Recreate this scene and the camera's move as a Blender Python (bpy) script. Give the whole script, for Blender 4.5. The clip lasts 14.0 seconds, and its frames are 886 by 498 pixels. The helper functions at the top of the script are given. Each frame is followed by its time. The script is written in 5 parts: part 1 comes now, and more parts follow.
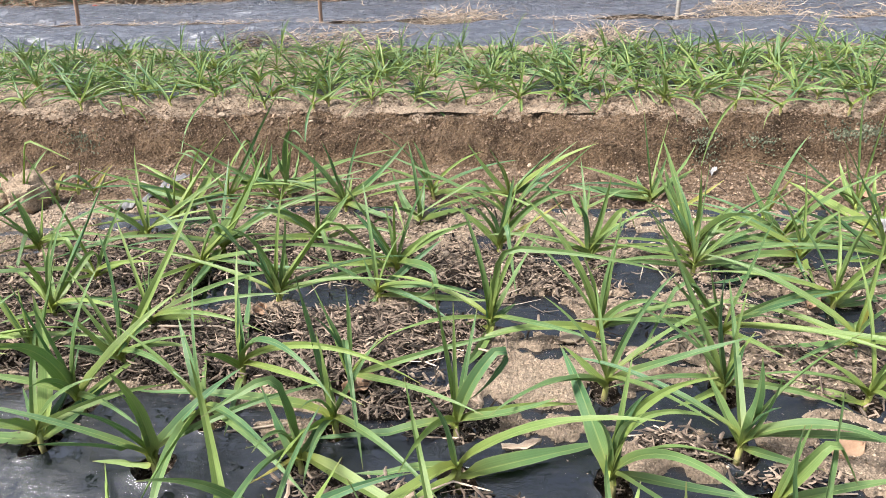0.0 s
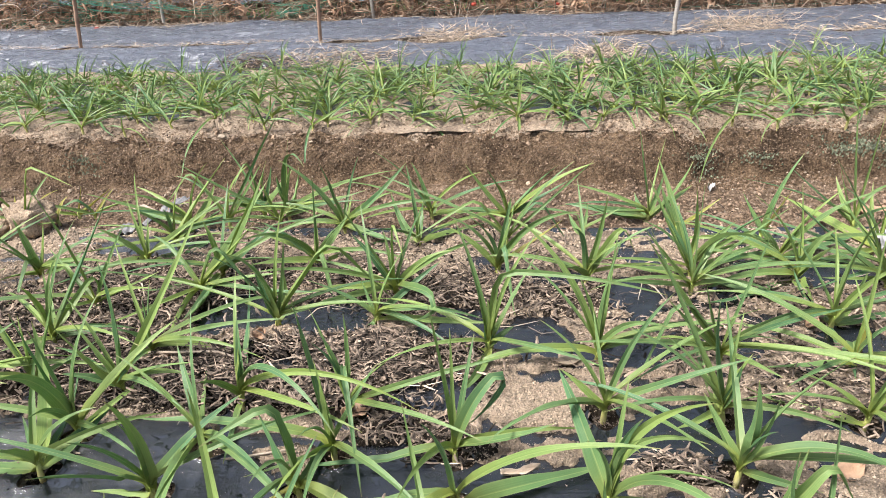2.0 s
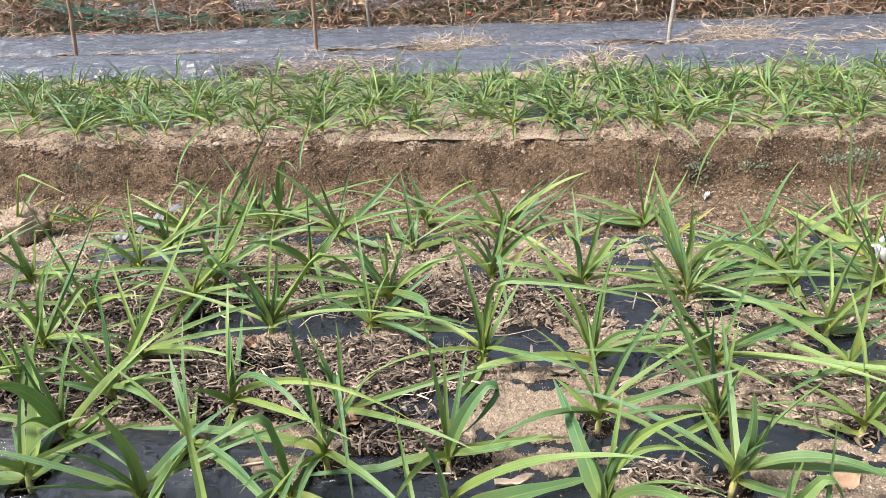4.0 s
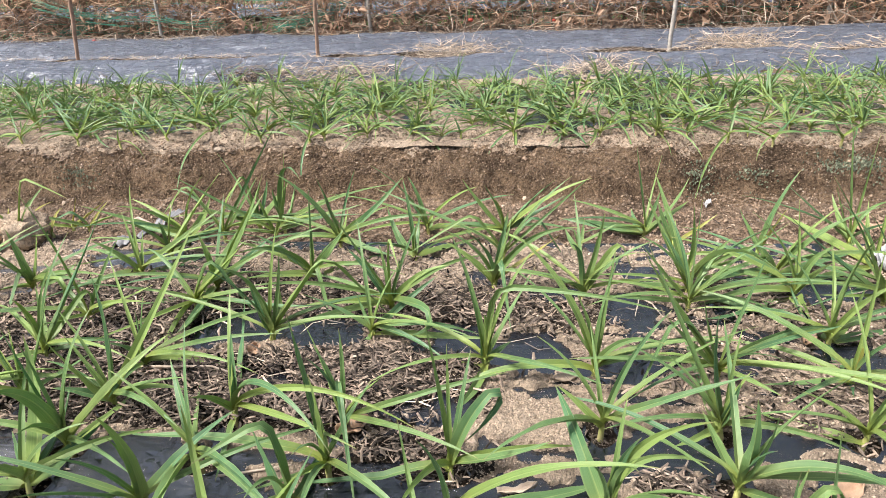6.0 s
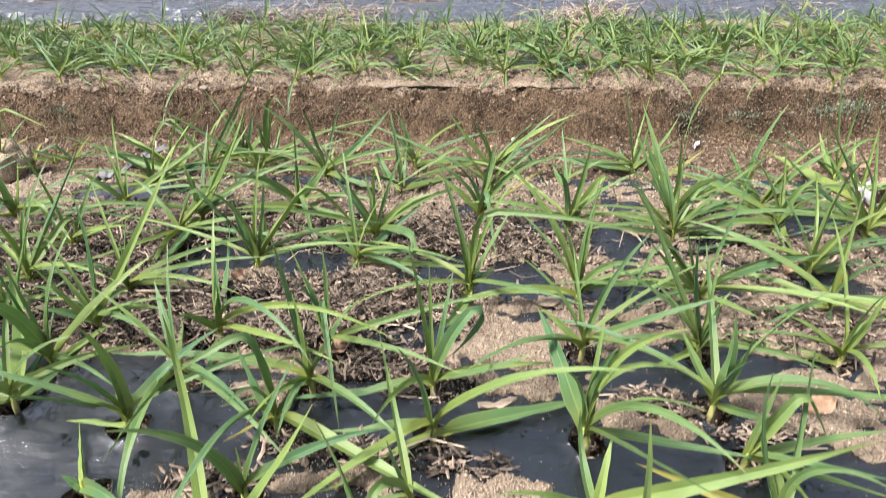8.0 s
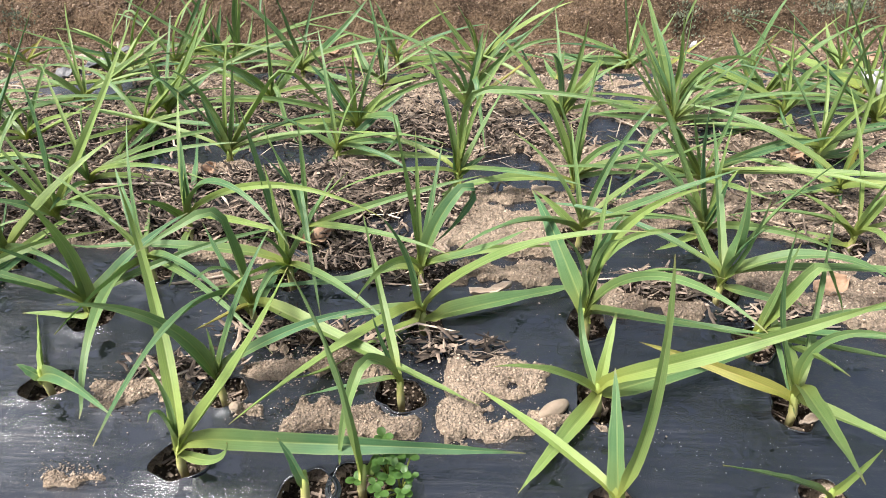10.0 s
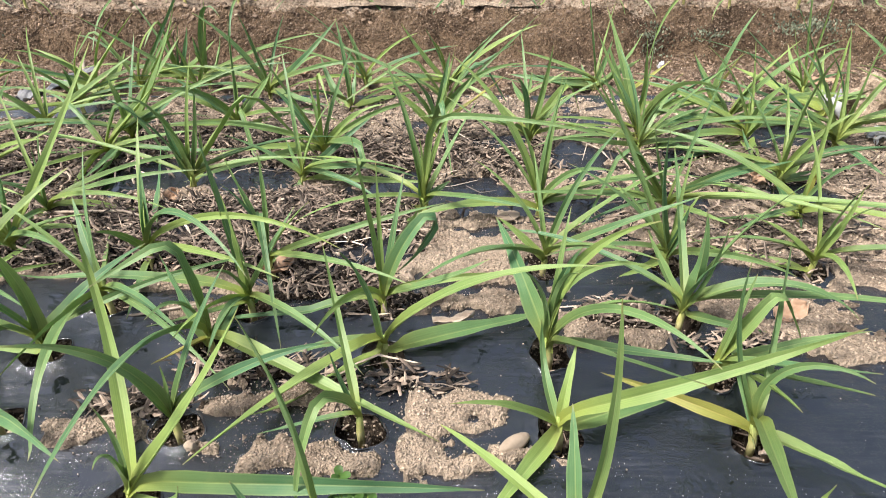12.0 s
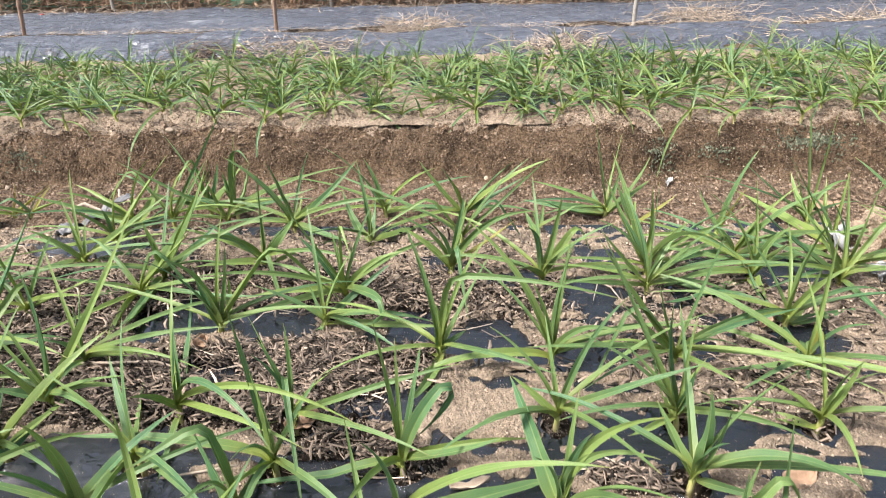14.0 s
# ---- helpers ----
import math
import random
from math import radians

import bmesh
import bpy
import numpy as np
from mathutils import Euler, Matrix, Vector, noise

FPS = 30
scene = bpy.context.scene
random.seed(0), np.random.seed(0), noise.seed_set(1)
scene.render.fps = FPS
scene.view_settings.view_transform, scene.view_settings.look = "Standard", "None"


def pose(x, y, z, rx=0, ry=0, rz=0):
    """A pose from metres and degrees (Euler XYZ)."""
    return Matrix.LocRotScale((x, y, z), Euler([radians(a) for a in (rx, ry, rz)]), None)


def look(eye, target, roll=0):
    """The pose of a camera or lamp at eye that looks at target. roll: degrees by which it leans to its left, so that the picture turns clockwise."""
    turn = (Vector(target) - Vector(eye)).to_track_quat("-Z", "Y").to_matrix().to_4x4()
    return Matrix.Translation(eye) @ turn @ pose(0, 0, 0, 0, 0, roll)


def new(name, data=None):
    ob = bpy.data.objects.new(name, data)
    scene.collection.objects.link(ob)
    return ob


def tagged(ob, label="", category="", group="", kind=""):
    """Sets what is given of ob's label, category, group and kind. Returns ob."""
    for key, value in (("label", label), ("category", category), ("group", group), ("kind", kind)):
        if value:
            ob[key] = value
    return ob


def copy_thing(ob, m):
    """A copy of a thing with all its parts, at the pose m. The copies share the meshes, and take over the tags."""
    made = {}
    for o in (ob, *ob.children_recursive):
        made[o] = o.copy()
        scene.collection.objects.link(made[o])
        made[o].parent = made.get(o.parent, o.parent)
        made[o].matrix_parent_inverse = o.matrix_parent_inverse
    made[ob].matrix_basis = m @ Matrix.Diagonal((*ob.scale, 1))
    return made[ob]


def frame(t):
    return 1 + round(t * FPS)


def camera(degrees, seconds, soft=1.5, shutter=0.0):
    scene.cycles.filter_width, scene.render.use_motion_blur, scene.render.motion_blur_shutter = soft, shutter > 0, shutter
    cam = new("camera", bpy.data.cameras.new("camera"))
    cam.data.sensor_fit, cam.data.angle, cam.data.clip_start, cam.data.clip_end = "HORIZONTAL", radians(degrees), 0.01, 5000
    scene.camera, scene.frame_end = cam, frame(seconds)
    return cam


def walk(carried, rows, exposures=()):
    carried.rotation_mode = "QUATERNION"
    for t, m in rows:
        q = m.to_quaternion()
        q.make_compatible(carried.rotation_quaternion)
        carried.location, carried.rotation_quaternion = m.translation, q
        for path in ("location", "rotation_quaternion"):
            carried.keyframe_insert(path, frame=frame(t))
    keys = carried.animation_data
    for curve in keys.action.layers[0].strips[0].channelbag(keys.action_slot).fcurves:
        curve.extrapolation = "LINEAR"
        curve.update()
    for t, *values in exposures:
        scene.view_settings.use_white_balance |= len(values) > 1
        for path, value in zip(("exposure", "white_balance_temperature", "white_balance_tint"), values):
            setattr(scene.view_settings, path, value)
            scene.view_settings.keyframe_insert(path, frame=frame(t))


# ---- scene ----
# ---- camera ----
cam = camera(65.5, 14.0, soft=0.5, shutter=0.5)
PATH = [
    (0, (-0.002, 0.293, 0.647), (-0.235, 2.02, -0.335), -2.9),
    (0.5, (-0.003, 0.291, 0.653), (-0.243, 2.023, -0.317), -3.2),
    (1, (0.001, 0.293, 0.658), (-0.243, 2.031, -0.3), -3.5),
    (1.5, (0.004, 0.296, 0.662), (-0.24, 2.038, -0.289), -3.7),
    (2, (0.007, 0.298, 0.662), (-0.235, 2.043, -0.286), -3.7),
    (2.5, (0.009, 0.3, 0.658), (-0.227, 2.048, -0.286), -3.7),
    (3, (0.013, 0.302, 0.658), (-0.219, 2.053, -0.28), -3.7),
    (5.5, (0.002, 0.301, 0.663), (-0.228, 2.064, -0.252), -3.0),
    (6, (0.004, 0.303, 0.661), (-0.224, 2.068, -0.252), -3.1),
    (6.5, (0.011, 0.303, 0.654), (-0.211, 2.068, -0.261), -2.9),
    (7, (0.014, 0.299, 0.646), (-0.199, 2.06, -0.277), -2.7),
    (7.5, (0.016, 0.291, 0.647), (-0.191, 2.037, -0.306), -2.5),
    (8, (0.014, 0.28, 0.616), (-0.187, 1.99, -0.402), -2.3),
    (8.5, (0.006, 0.271, 0.563), (-0.19, 1.931, -0.535), -2.4),
    (8.7, (-0.001, 0.27, 0.54), (-0.194, 1.916, -0.581), -2.4),
    (11, (0.012, 0.316, 0.516), (-0.099, 1.932, -0.657), -1.7),
    (11.5, (0.019, 0.316, 0.522), (-0.081, 1.94, -0.641), -1.5),
    (12, (0.022, 0.315, 0.531), (-0.068, 1.954, -0.611), -1.3),
    (12.5, (0.023, 0.317, 0.548), (-0.067, 1.979, -0.561), -1.3),
    (13, (0.024, 0.327, 0.587), (-0.075, 2.013, -0.483), -1.7),
    (13.5, (0.026, 0.337, 0.631), (-0.085, 2.054, -0.387), -2.1),
    (14, (0.029, 0.343, 0.66), (-0.117, 2.08, -0.32), -2.7),
]
walk(cam, [(t, look(eye, target, roll)) for t, eye, target, roll in PATH])

# ---- light: a bright overcast sky with a veiled sun ----
SUN_UP, SUN_TURN = 57.0, -114.0
sky_world = bpy.data.worlds.new("sky")
scene.world = sky_world
sky_world.use_nodes = True
wn, wl = sky_world.node_tree.nodes, sky_world.node_tree.links
sky = wn.new("ShaderNodeTexSky")
sky.sky_type = "NISHITA"
sky.sun_disc = False
sky.sun_elevation, sky.sun_rotation = radians(SUN_UP), radians(SUN_TURN)
sky.dust_density, sky.air_density, sky.ozone_density = 4.0, 1.0, 1.0
veil = wn.new("ShaderNodeHueSaturation")
veil.inputs["Saturation"].default_value = 0.72
wl.new(sky.outputs[0], veil.inputs["Color"])
wl.new(veil.outputs[0], wn["Background"].inputs["Color"])
wn["Background"].inputs["Strength"].default_value = 0.098

sun = new("sun", bpy.data.lights.new("sun", "SUN"))
sun.data.energy, sun.data.angle, sun.data.color = 2.75, radians(14), (1.0, 0.98, 0.955)
sun_way = Vector((math.sin(radians(SUN_TURN)) * math.cos(radians(SUN_UP)),
                  math.cos(radians(SUN_TURN)) * math.cos(radians(SUN_UP)), math.sin(radians(SUN_UP))))
sun.matrix_world = look(sun_way * 20, (0, 0, 0))
scene.view_settings.exposure = 1.38


# ---- material helpers ----
def material(name):
    m = bpy.data.materials.new(name)
    m.use_nodes = True
    return m, m.node_tree.nodes, m.node_tree.links, m.node_tree.nodes["Principled BSDF"]


def node(nodes, kind, **values):
    n = nodes.new(kind)
    for key, value in values.items():
        n.inputs[key.replace("_", " ")].default_value = value
    return n


def ramp(nodes, links, source, *stops):
    n = nodes.new("ShaderNodeValToRGB")
    while len(n.color_ramp.elements) < len(stops):
        n.color_ramp.elements.new(0.5)
    for e, (at, colour) in zip(n.color_ramp.elements, stops):
        e.position, e.color = at, (*colour, 1)
    links.new(source, n.inputs[0])
    return n.outputs[0]


def blend(nodes, links, way, fac, a, b):
    n = nodes.new("ShaderNodeMix")
    n.data_type, n.blend_type = "RGBA", way
    for slot, value in ((0, fac), (6, a), (7, b)):
        if isinstance(value, (int, float)):
            n.inputs[slot].default_value = value
        elif isinstance(value, tuple):
            n.inputs[slot].default_value = (*value, 1)
        else:
            links.new(value, n.inputs[slot])
    return n.outputs[2]


def relief(nodes, links, bsdf, height, strength, distance):
    n = nodes.new("ShaderNodeBump")
    n.inputs["Strength"].default_value, n.inputs["Distance"].default_value = strength, distance
    links.new(height, n.inputs["Height"])
    links.new(n.outputs[0], bsdf.inputs["Normal"])


def soil_material(name, light, mid, dark, grain, lumpy=0.55, deep=0.011):
    m, n, l, p = material(name)
    at = n.new("ShaderNodeTexCoord").outputs["Object"]
    broad = node(n, "ShaderNodeTexNoise", Scale=9.0, Detail=6.0, Roughness=0.62)
    fine = node(n, "ShaderNodeTexNoise", Scale=420.0, Detail=3.0, Roughness=0.7)
    grit = node(n, "ShaderNodeTexVoronoi", Scale=330.0)
    for t in (broad, fine, grit):
        l.new(at, t.inputs["Vector"])
    base = ramp(n, l, broad.outputs[0], (0.36, dark), (0.5, mid), (0.64, light))
    speck = ramp(n, l, grit.outputs["Color"], (0.1, (0.52, 0.48, 0.44)), (0.5, (0.95, 0.94, 0.92)), (0.9, (1.25, 1.2, 1.15)))
    col = blend(n, l, "MULTIPLY", grain, base, speck)
    col = blend(n, l, "MULTIPLY", 0.6, col, ramp(n, l, fine.outputs[0], (0.3, (0.55, 0.53, 0.5)), (0.65, (1.15, 1.15, 1.15))))
    l.new(col, p.inputs["Base Color"])
    p.inputs["Roughness"].default_value = 0.95
    p.inputs["Specular IOR Level"].default_value = 0.15
    coarse = node(n, "ShaderNodeTexVoronoi", Scale=125.0)
    l.new(at, coarse.inputs["Vector"])
    lump = ramp(n, l, coarse.outputs["Color"], (0.15, (0.62, 0.60, 0.58)), (0.5, (0.97, 0.97, 0.96)), (0.85, (1.3, 1.27, 1.22)))
    l.new(blend(n, l, "MULTIPLY", lumpy, col, lump), p.inputs["Base Color"])
    both = blend(n, l, "ADD", 0.6, fine.outputs[0], grit.outputs["Distance"])
    both = blend(n, l, "SUBTRACT", 1.0, both, coarse.outputs["Distance"])
    relief(n, l, p, both, 1.0, deep)
    return m


SAND = soil_material("sand", (0.455, 0.360, 0.274), (0.385, 0.302, 0.228), (0.29, 0.222, 0.166), 0.55, 0.45, 0.005)
# Darker brown soil for the faces of the trench wall.
SUBSOIL = soil_material("bank_soil", (0.295, 0.207, 0.137), (0.215, 0.149, 0.097), (0.12, 0.083, 0.055), 0.8)
# Very dark brown soil for the ground inside the planting holes.
HOLE_SOIL = soil_material("hole_soil", (0.10, 0.075, 0.055), (0.07, 0.052, 0.038), (0.04, 0.03, 0.022), 0.8)
# Rotted mulch under straw, painted near-black for the shade in its gaps.
SHADED_MULCH = soil_material("shaded_rotted_mulch", (0.15, 0.115, 0.088), (0.075, 0.056, 0.043), (0.035, 0.027, 0.021), 0.8)
CLOD = soil_material("clod_soil", (0.355, 0.258, 0.184), (0.262, 0.188, 0.132), (0.155, 0.11, 0.078), 0.8)
DRY_CLOD = soil_material("dry_clod", (0.52, 0.41, 0.305), (0.45, 0.35, 0.26), (0.34, 0.26, 0.19), 0.7, 0.4, 0.003)


def film_material(name, tint, rough, wrinkle=0.6, fine=1.0, crinkle_sheen=0.55, zone=(0, 0, 0), dusty_sheen=0.0, gloss=0.6, deep=0.006, calm=1.0, streak_sheen=0.0):
    m, n, l, p = material(name)
    at = n.new("ShaderNodeTexCoord").outputs["Object"]
    stretch = n.new("ShaderNodeMapping")
    stretch.inputs["Scale"].default_value = (6.0 * fine, 45.0 * fine, 20.0 * fine)
    l.new(at, stretch.inputs["Vector"])
    streak = node(n, "ShaderNodeTexNoise", Scale=1.6, Detail=7.0, Roughness=0.65)
    l.new(stretch.outputs[0], streak.inputs["Vector"])
    crease = node(n, "ShaderNodeTexNoise", Scale=16.0, Detail=4.0, Roughness=0.55, Distortion=0.8)
    dust = node(n, "ShaderNodeTexNoise", Scale=14.0, Detail=8.0, Roughness=0.75)
    dots = node(n, "ShaderNodeTexVoronoi", Scale=190.0)
    for t in (crease, dust, dots):
        l.new(at, t.inputs["Vector"])
    dust_sheen = ramp(n, l, dust.outputs[0], (0.62, tint), (0.9, (0.08, 0.074, 0.066)))
    speck = ramp(n, l, dots.outputs["Distance"], (0.06, (1, 1, 1)), (0.10, (0, 0, 0)))
    sparse = ramp(n, l, dots.outputs["Color"], (0.86, (0, 0, 0)), (0.9, (1, 1, 1)))
    both = blend(n, l, "MULTIPLY", 1.0, speck, sparse)
    l.new(ramp(n, l, streak.outputs[0], (0.3, (rough * 0.75,) * 3), (0.7, (rough * 1.45,) * 3)), p.inputs["Roughness"])
    p.inputs["Specular IOR Level"].default_value = gloss
    p.inputs["IOR"].default_value = 1.5 + 0.5 * (gloss - 0.5)
    drawn = n.new("ShaderNodeMapping")
    drawn.inputs["Scale"].default_value = (9.0 * fine, 90.0 * fine, 50.0 * fine)
    l.new(at, drawn.inputs["Vector"])
    crinkle = node(n, "ShaderNodeTexNoise", Scale=1.6, Detail=5.0, Roughness=0.6, Distortion=0.4)
    l.new(drawn.outputs[0], crinkle.inputs["Vector"])
    h = blend(n, l, "MIX", 0.75, streak.outputs[0], crease.outputs[0])
    # Paler along the crinkles: sky sheen put into the base colour.
    film = ramp(n, l, crinkle.outputs[0], (0.5, (0, 0, 0)), (0.72, (crinkle_sheen,) * 3))
    dust_sheen = blend(n, l, "MIX", film, dust_sheen, tuple(0.016 + 1.0 * c for c in tint))
    # Fine grey lines drawn along x: streaks of sheen painted as colour.
    if streak_sheen:
        sheen_stretch = n.new("ShaderNodeMapping")
        sheen_stretch.inputs["Scale"].default_value = (14.0, 330.0, 100.0)
        l.new(at, sheen_stretch.inputs["Vector"])
        sheen_noise = node(n, "ShaderNodeTexNoise", Scale=1.0, Detail=4.0, Roughness=0.65, Distortion=0.2)
        l.new(sheen_stretch.outputs[0], sheen_noise.inputs["Vector"])
        sheen_lines = ramp(n, l, sheen_noise.outputs[0], (0.50, (0, 0, 0)), (0.68, (streak_sheen,) * 3))
        sheen_lines = blend(n, l, "MULTIPLY", 1.0, sheen_lines, ramp(n, l, dust.outputs[0], (0.40, (0.1, 0.1, 0.1)), (0.60, (1, 1, 1))))
        dust_sheen = blend(n, l, "MIX", sheen_lines, dust_sheen, (0.15, 0.15, 0.16))
    lie = n.new("ShaderNodeVectorMath")
    lie.operation = "DOT_PRODUCT"
    lie.inputs[1].default_value = zone
    l.new(at, lie.inputs[0])
    slack = n.new("ShaderNodeMath")
    l.new(dust.outputs[0], slack.inputs[0])
    l.new(lie.outputs["Value"], slack.inputs[1])
    where = ramp(n, l, dust.outputs[0], (0.42, (0.0, 0.0, 0.0)), (0.55, (0.6, 0.6, 0.6)))
    # Grey patches for dust and for reflected sky, both as base colour.
    sheen_patch = ramp(n, l, slack.outputs[0], (0.60, (0.0, 0.0, 0.0)), (0.86, (dusty_sheen,) * 3))
    sheen_patch = blend(n, l, "MULTIPLY", 1.0, sheen_patch, ramp(n, l, crinkle.outputs[0], (0.38, (0.15, 0.15, 0.15)), (0.60, (1, 1, 1))))
    dust_sheen = blend(n, l, "MIX", sheen_patch, dust_sheen, (0.27, 0.26, 0.255))
    l.new(blend(n, l, "MIX", both, dust_sheen, (0.42, 0.36, 0.29)), p.inputs["Base Color"])
    h = blend(n, l, "MULTIPLY", 1.0, h, (calm,) * 3)
    h = blend(n, l, "ADD", where, h, crinkle.outputs[0])
    relief(n, l, p, h, wrinkle, deep / fine)
    return m


def leaf_material(name, deep, fresh, edge, patchy=False):
    m, n, l, p = material(name)
    uv = n.new("ShaderNodeUVMap").outputs[0]
    sep = n.new("ShaderNodeSeparateXYZ")
    l.new(uv, sep.inputs[0])
    info = n.new("ShaderNodeObjectInfo").outputs["Random"]
    at = n.new("ShaderNodeTexCoord").outputs["Object"]
    veins = n.new("ShaderNodeMapping")
    veins.inputs["Scale"].default_value = (34.0, 1.2, 1.0)
    l.new(uv, veins.inputs["Vector"])
    lines = node(n, "ShaderNodeTexNoise", Scale=1.0, Detail=3.0, Roughness=0.6)
    l.new(veins.outputs[0], lines.inputs["Vector"])
    blotch = node(n, "ShaderNodeTexNoise", Scale=22.0, Detail=5.0, Roughness=0.6)
    l.new(at, blotch.inputs["Vector"])
    if patchy:
        each = node(n, "ShaderNodeTexNoise", Scale=14.0, Detail=2.0)
        l.new(at, each.inputs["Vector"])
        info = node(n, "ShaderNodeMapRange", From_Min=0.35, From_Max=0.65)
        l.new(each.outputs[0], info.inputs["Value"])
        info = info.outputs[0]
    base = ramp(n, l, info, (0.0, deep), (0.55, tuple((a + b) / 2 for a, b in zip(deep, fresh))), (1.0, fresh))
    base = blend(n, l, "MULTIPLY", 0.75, base, ramp(n, l, lines.outputs[0], (0.3, (0.62, 0.70, 0.66)), (0.7, (1.36, 1.26, 1.20))))
    base = blend(n, l, "MIX", ramp(n, l, blotch.outputs[0], (0.5, (0, 0, 0)), (0.85, (0.38, 0.38, 0.38))), base, edge)
    rib = ramp(n, l, sep.outputs[0], (0.43, (0, 0, 0)), (0.48, (0.5, 0.5, 0.5)), (0.52, (0.5, 0.5, 0.5)), (0.57, (0, 0, 0)))
    base = blend(n, l, "MIX", rib, base, edge)
    rim = ramp(n, l, sep.outputs[0], (0.0, (0.5, 0.5, 0.5)), (0.09, (0, 0, 0)), (0.91, (0, 0, 0)), (1.0, (0.5, 0.5, 0.5)))
    base = blend(n, l, "MIX", rim, base, edge)
    foot = ramp(n, l, sep.outputs[1], (0.0, (0.85, 0.85, 0.85)), (0.2, (0.25, 0.25, 0.25)), (0.45, (0, 0, 0)))
    base = blend(n, l, "MIX", foot, base, (0.34, 0.36, 0.07))
    tip = ramp(n, l, sep.outputs[1], (0.93, (0, 0, 0)), (1.0, (0.8, 0.8, 0.8)))
    base = blend(n, l, "MIX", tip, base, (0.36, 0.30, 0.12))
    l.new(base, p.inputs["Base Color"])
    p.inputs["Roughness"].default_value = 0.40
    p.inputs["Specular IOR Level"].default_value = 0.5
    relief(n, l, p, lines.outputs[0], 0.35, 0.001)
    thin = n.new("ShaderNodeBsdfTranslucent")
    l.new(base, thin.inputs["Color"])
    mix = n.new("ShaderNodeMixShader")
    mix.inputs[0].default_value = 0.42
    l.new(p.outputs[0], mix.inputs[1])
    l.new(thin.outputs[0], mix.inputs[2])
    l.new(mix.outputs[0], n["Material Output"].inputs["Surface"])
    return m


LEAF = leaf_material("garlic_leaf", (0.102, 0.230, 0.104), (0.295, 0.405, 0.112), (0.38, 0.45, 0.18))
LEAF_ROWS = leaf_material("garlic_leaf_in_rows", (0.102, 0.230, 0.104), (0.295, 0.405, 0.112), (0.38, 0.45, 0.18), True)
LEAF_YELLOW = leaf_material("yellowed_leaf", (0.33, 0.35, 0.08), (0.40, 0.37, 0.10), (0.50, 0.39, 0.14))
WEED = leaf_material("weed_leaf", (0.06, 0.15, 0.035), (0.09, 0.20, 0.04), (0.12, 0.22, 0.05))


def mottled(name, a, b, scale=40.0, rough=0.85, bump=0.4, island=0.0):
    m, n, l, p = material(name)
    at = n.new("ShaderNodeTexCoord").outputs["Object"]
    t = node(n, "ShaderNodeTexNoise", Scale=scale, Detail=6.0, Roughness=0.65)
    l.new(at, t.inputs["Vector"])
    col = ramp(n, l, t.outputs[0], (0.3, a), (0.7, b))
    if island:
        r = n.new("ShaderNodeNewGeometry").outputs["Random Per Island"]
        col = blend(n, l, "MULTIPLY", 1.0, col, ramp(n, l, r, (0.0, (1 - 0.6 * island,) * 3), (0.6, (0.95, 0.94, 0.92)), (1.0, (1 + 0.6 * island, 1 + 0.56 * island, 1 + 0.5 * island))))
    l.new(col, p.inputs["Base Color"])
    p.inputs["Roughness"].default_value = rough
    p.inputs["Specular IOR Level"].default_value = 0.2
    relief(n, l, p, t.outputs[0], bump, 0.003)
    return m


FILM = film_material("black_film", (0.005, 0.006, 0.008), 0.06, 0.5, 1.0, 0.05, (-0.44, -0.12, 0), 0.36, 0.9, 0.0038, 0.45, 0.16)
# Black film whose bluish grey base colour carries the sky's sheen.
FILM_FAR = film_material("sky_sheen_film", (0.088, 0.097, 0.122), 0.26, 1.0, 0.4, 0.55, (0, 0, 0), 0.0, 0.6, 0.006, 0.3)
FILM_SILVER = film_material("silvery_film", (0.17, 0.165, 0.165), 0.35)
STEM = mottled("pale_stem", (0.40, 0.37, 0.10), (0.54, 0.49, 0.24), 30.0, 0.5, 0.2)


def green_upwards(m):
    """The stem's sheath turns from pale to green above the soil."""
    n, l = m.node_tree.nodes, m.node_tree.links
    p = n["Principled BSDF"]
    old = p.inputs["Base Color"].links[0].from_socket
    sep = n.new("ShaderNodeSeparateXYZ")
    l.new(n.new("ShaderNodeTexCoord").outputs["Object"], sep.inputs[0])
    high = n.new("ShaderNodeMapRange")
    high.inputs["From Min"].default_value, high.inputs["From Max"].default_value = 0.002, 0.03
    l.new(sep.outputs[2], high.inputs["Value"])
    l.new(blend(n, l, "MIX", high.outputs[0], old, (0.24, 0.34, 0.07)), p.inputs["Base Color"])


green_upwards(STEM)
STRAW = mottled("weathered_straw", (0.066, 0.048, 0.038), (0.31, 0.245, 0.195), 60.0, 0.85, 0.4, 1.7)
DRY = mottled("dry_stalk", (0.30, 0.235, 0.185), (0.58, 0.48, 0.385), 50.0, 0.9, 0.4, 1.0)
VINE = mottled("withered_vine", (0.22, 0.125, 0.078), (0.54, 0.37, 0.26), 30.0, 0.9, 0.4, 1.0)
CRUMB = mottled("soil_crumb", (0.14, 0.097, 0.067), (0.305, 0.22, 0.157), 90.0, 0.95, 0.3, 0.7)
PEBBLE = mottled("pebble", (0.30, 0.225, 0.16), (0.46, 0.37, 0.28), 60.0, 0.7, 0.3, 0.5)
GRIT = mottled("grit", (0.30, 0.232, 0.172), (0.47, 0.375, 0.29), 90.0, 0.9, 0.2, 0.7)
WOOD = mottled("stake_wood", (0.20, 0.12, 0.085), (0.36, 0.25, 0.18), 30.0, 0.9, 0.5)
WOOD_GREY = mottled("grey_stake_wood", (0.24, 0.215, 0.185), (0.46, 0.42, 0.37), 60.0, 0.9, 0.8)
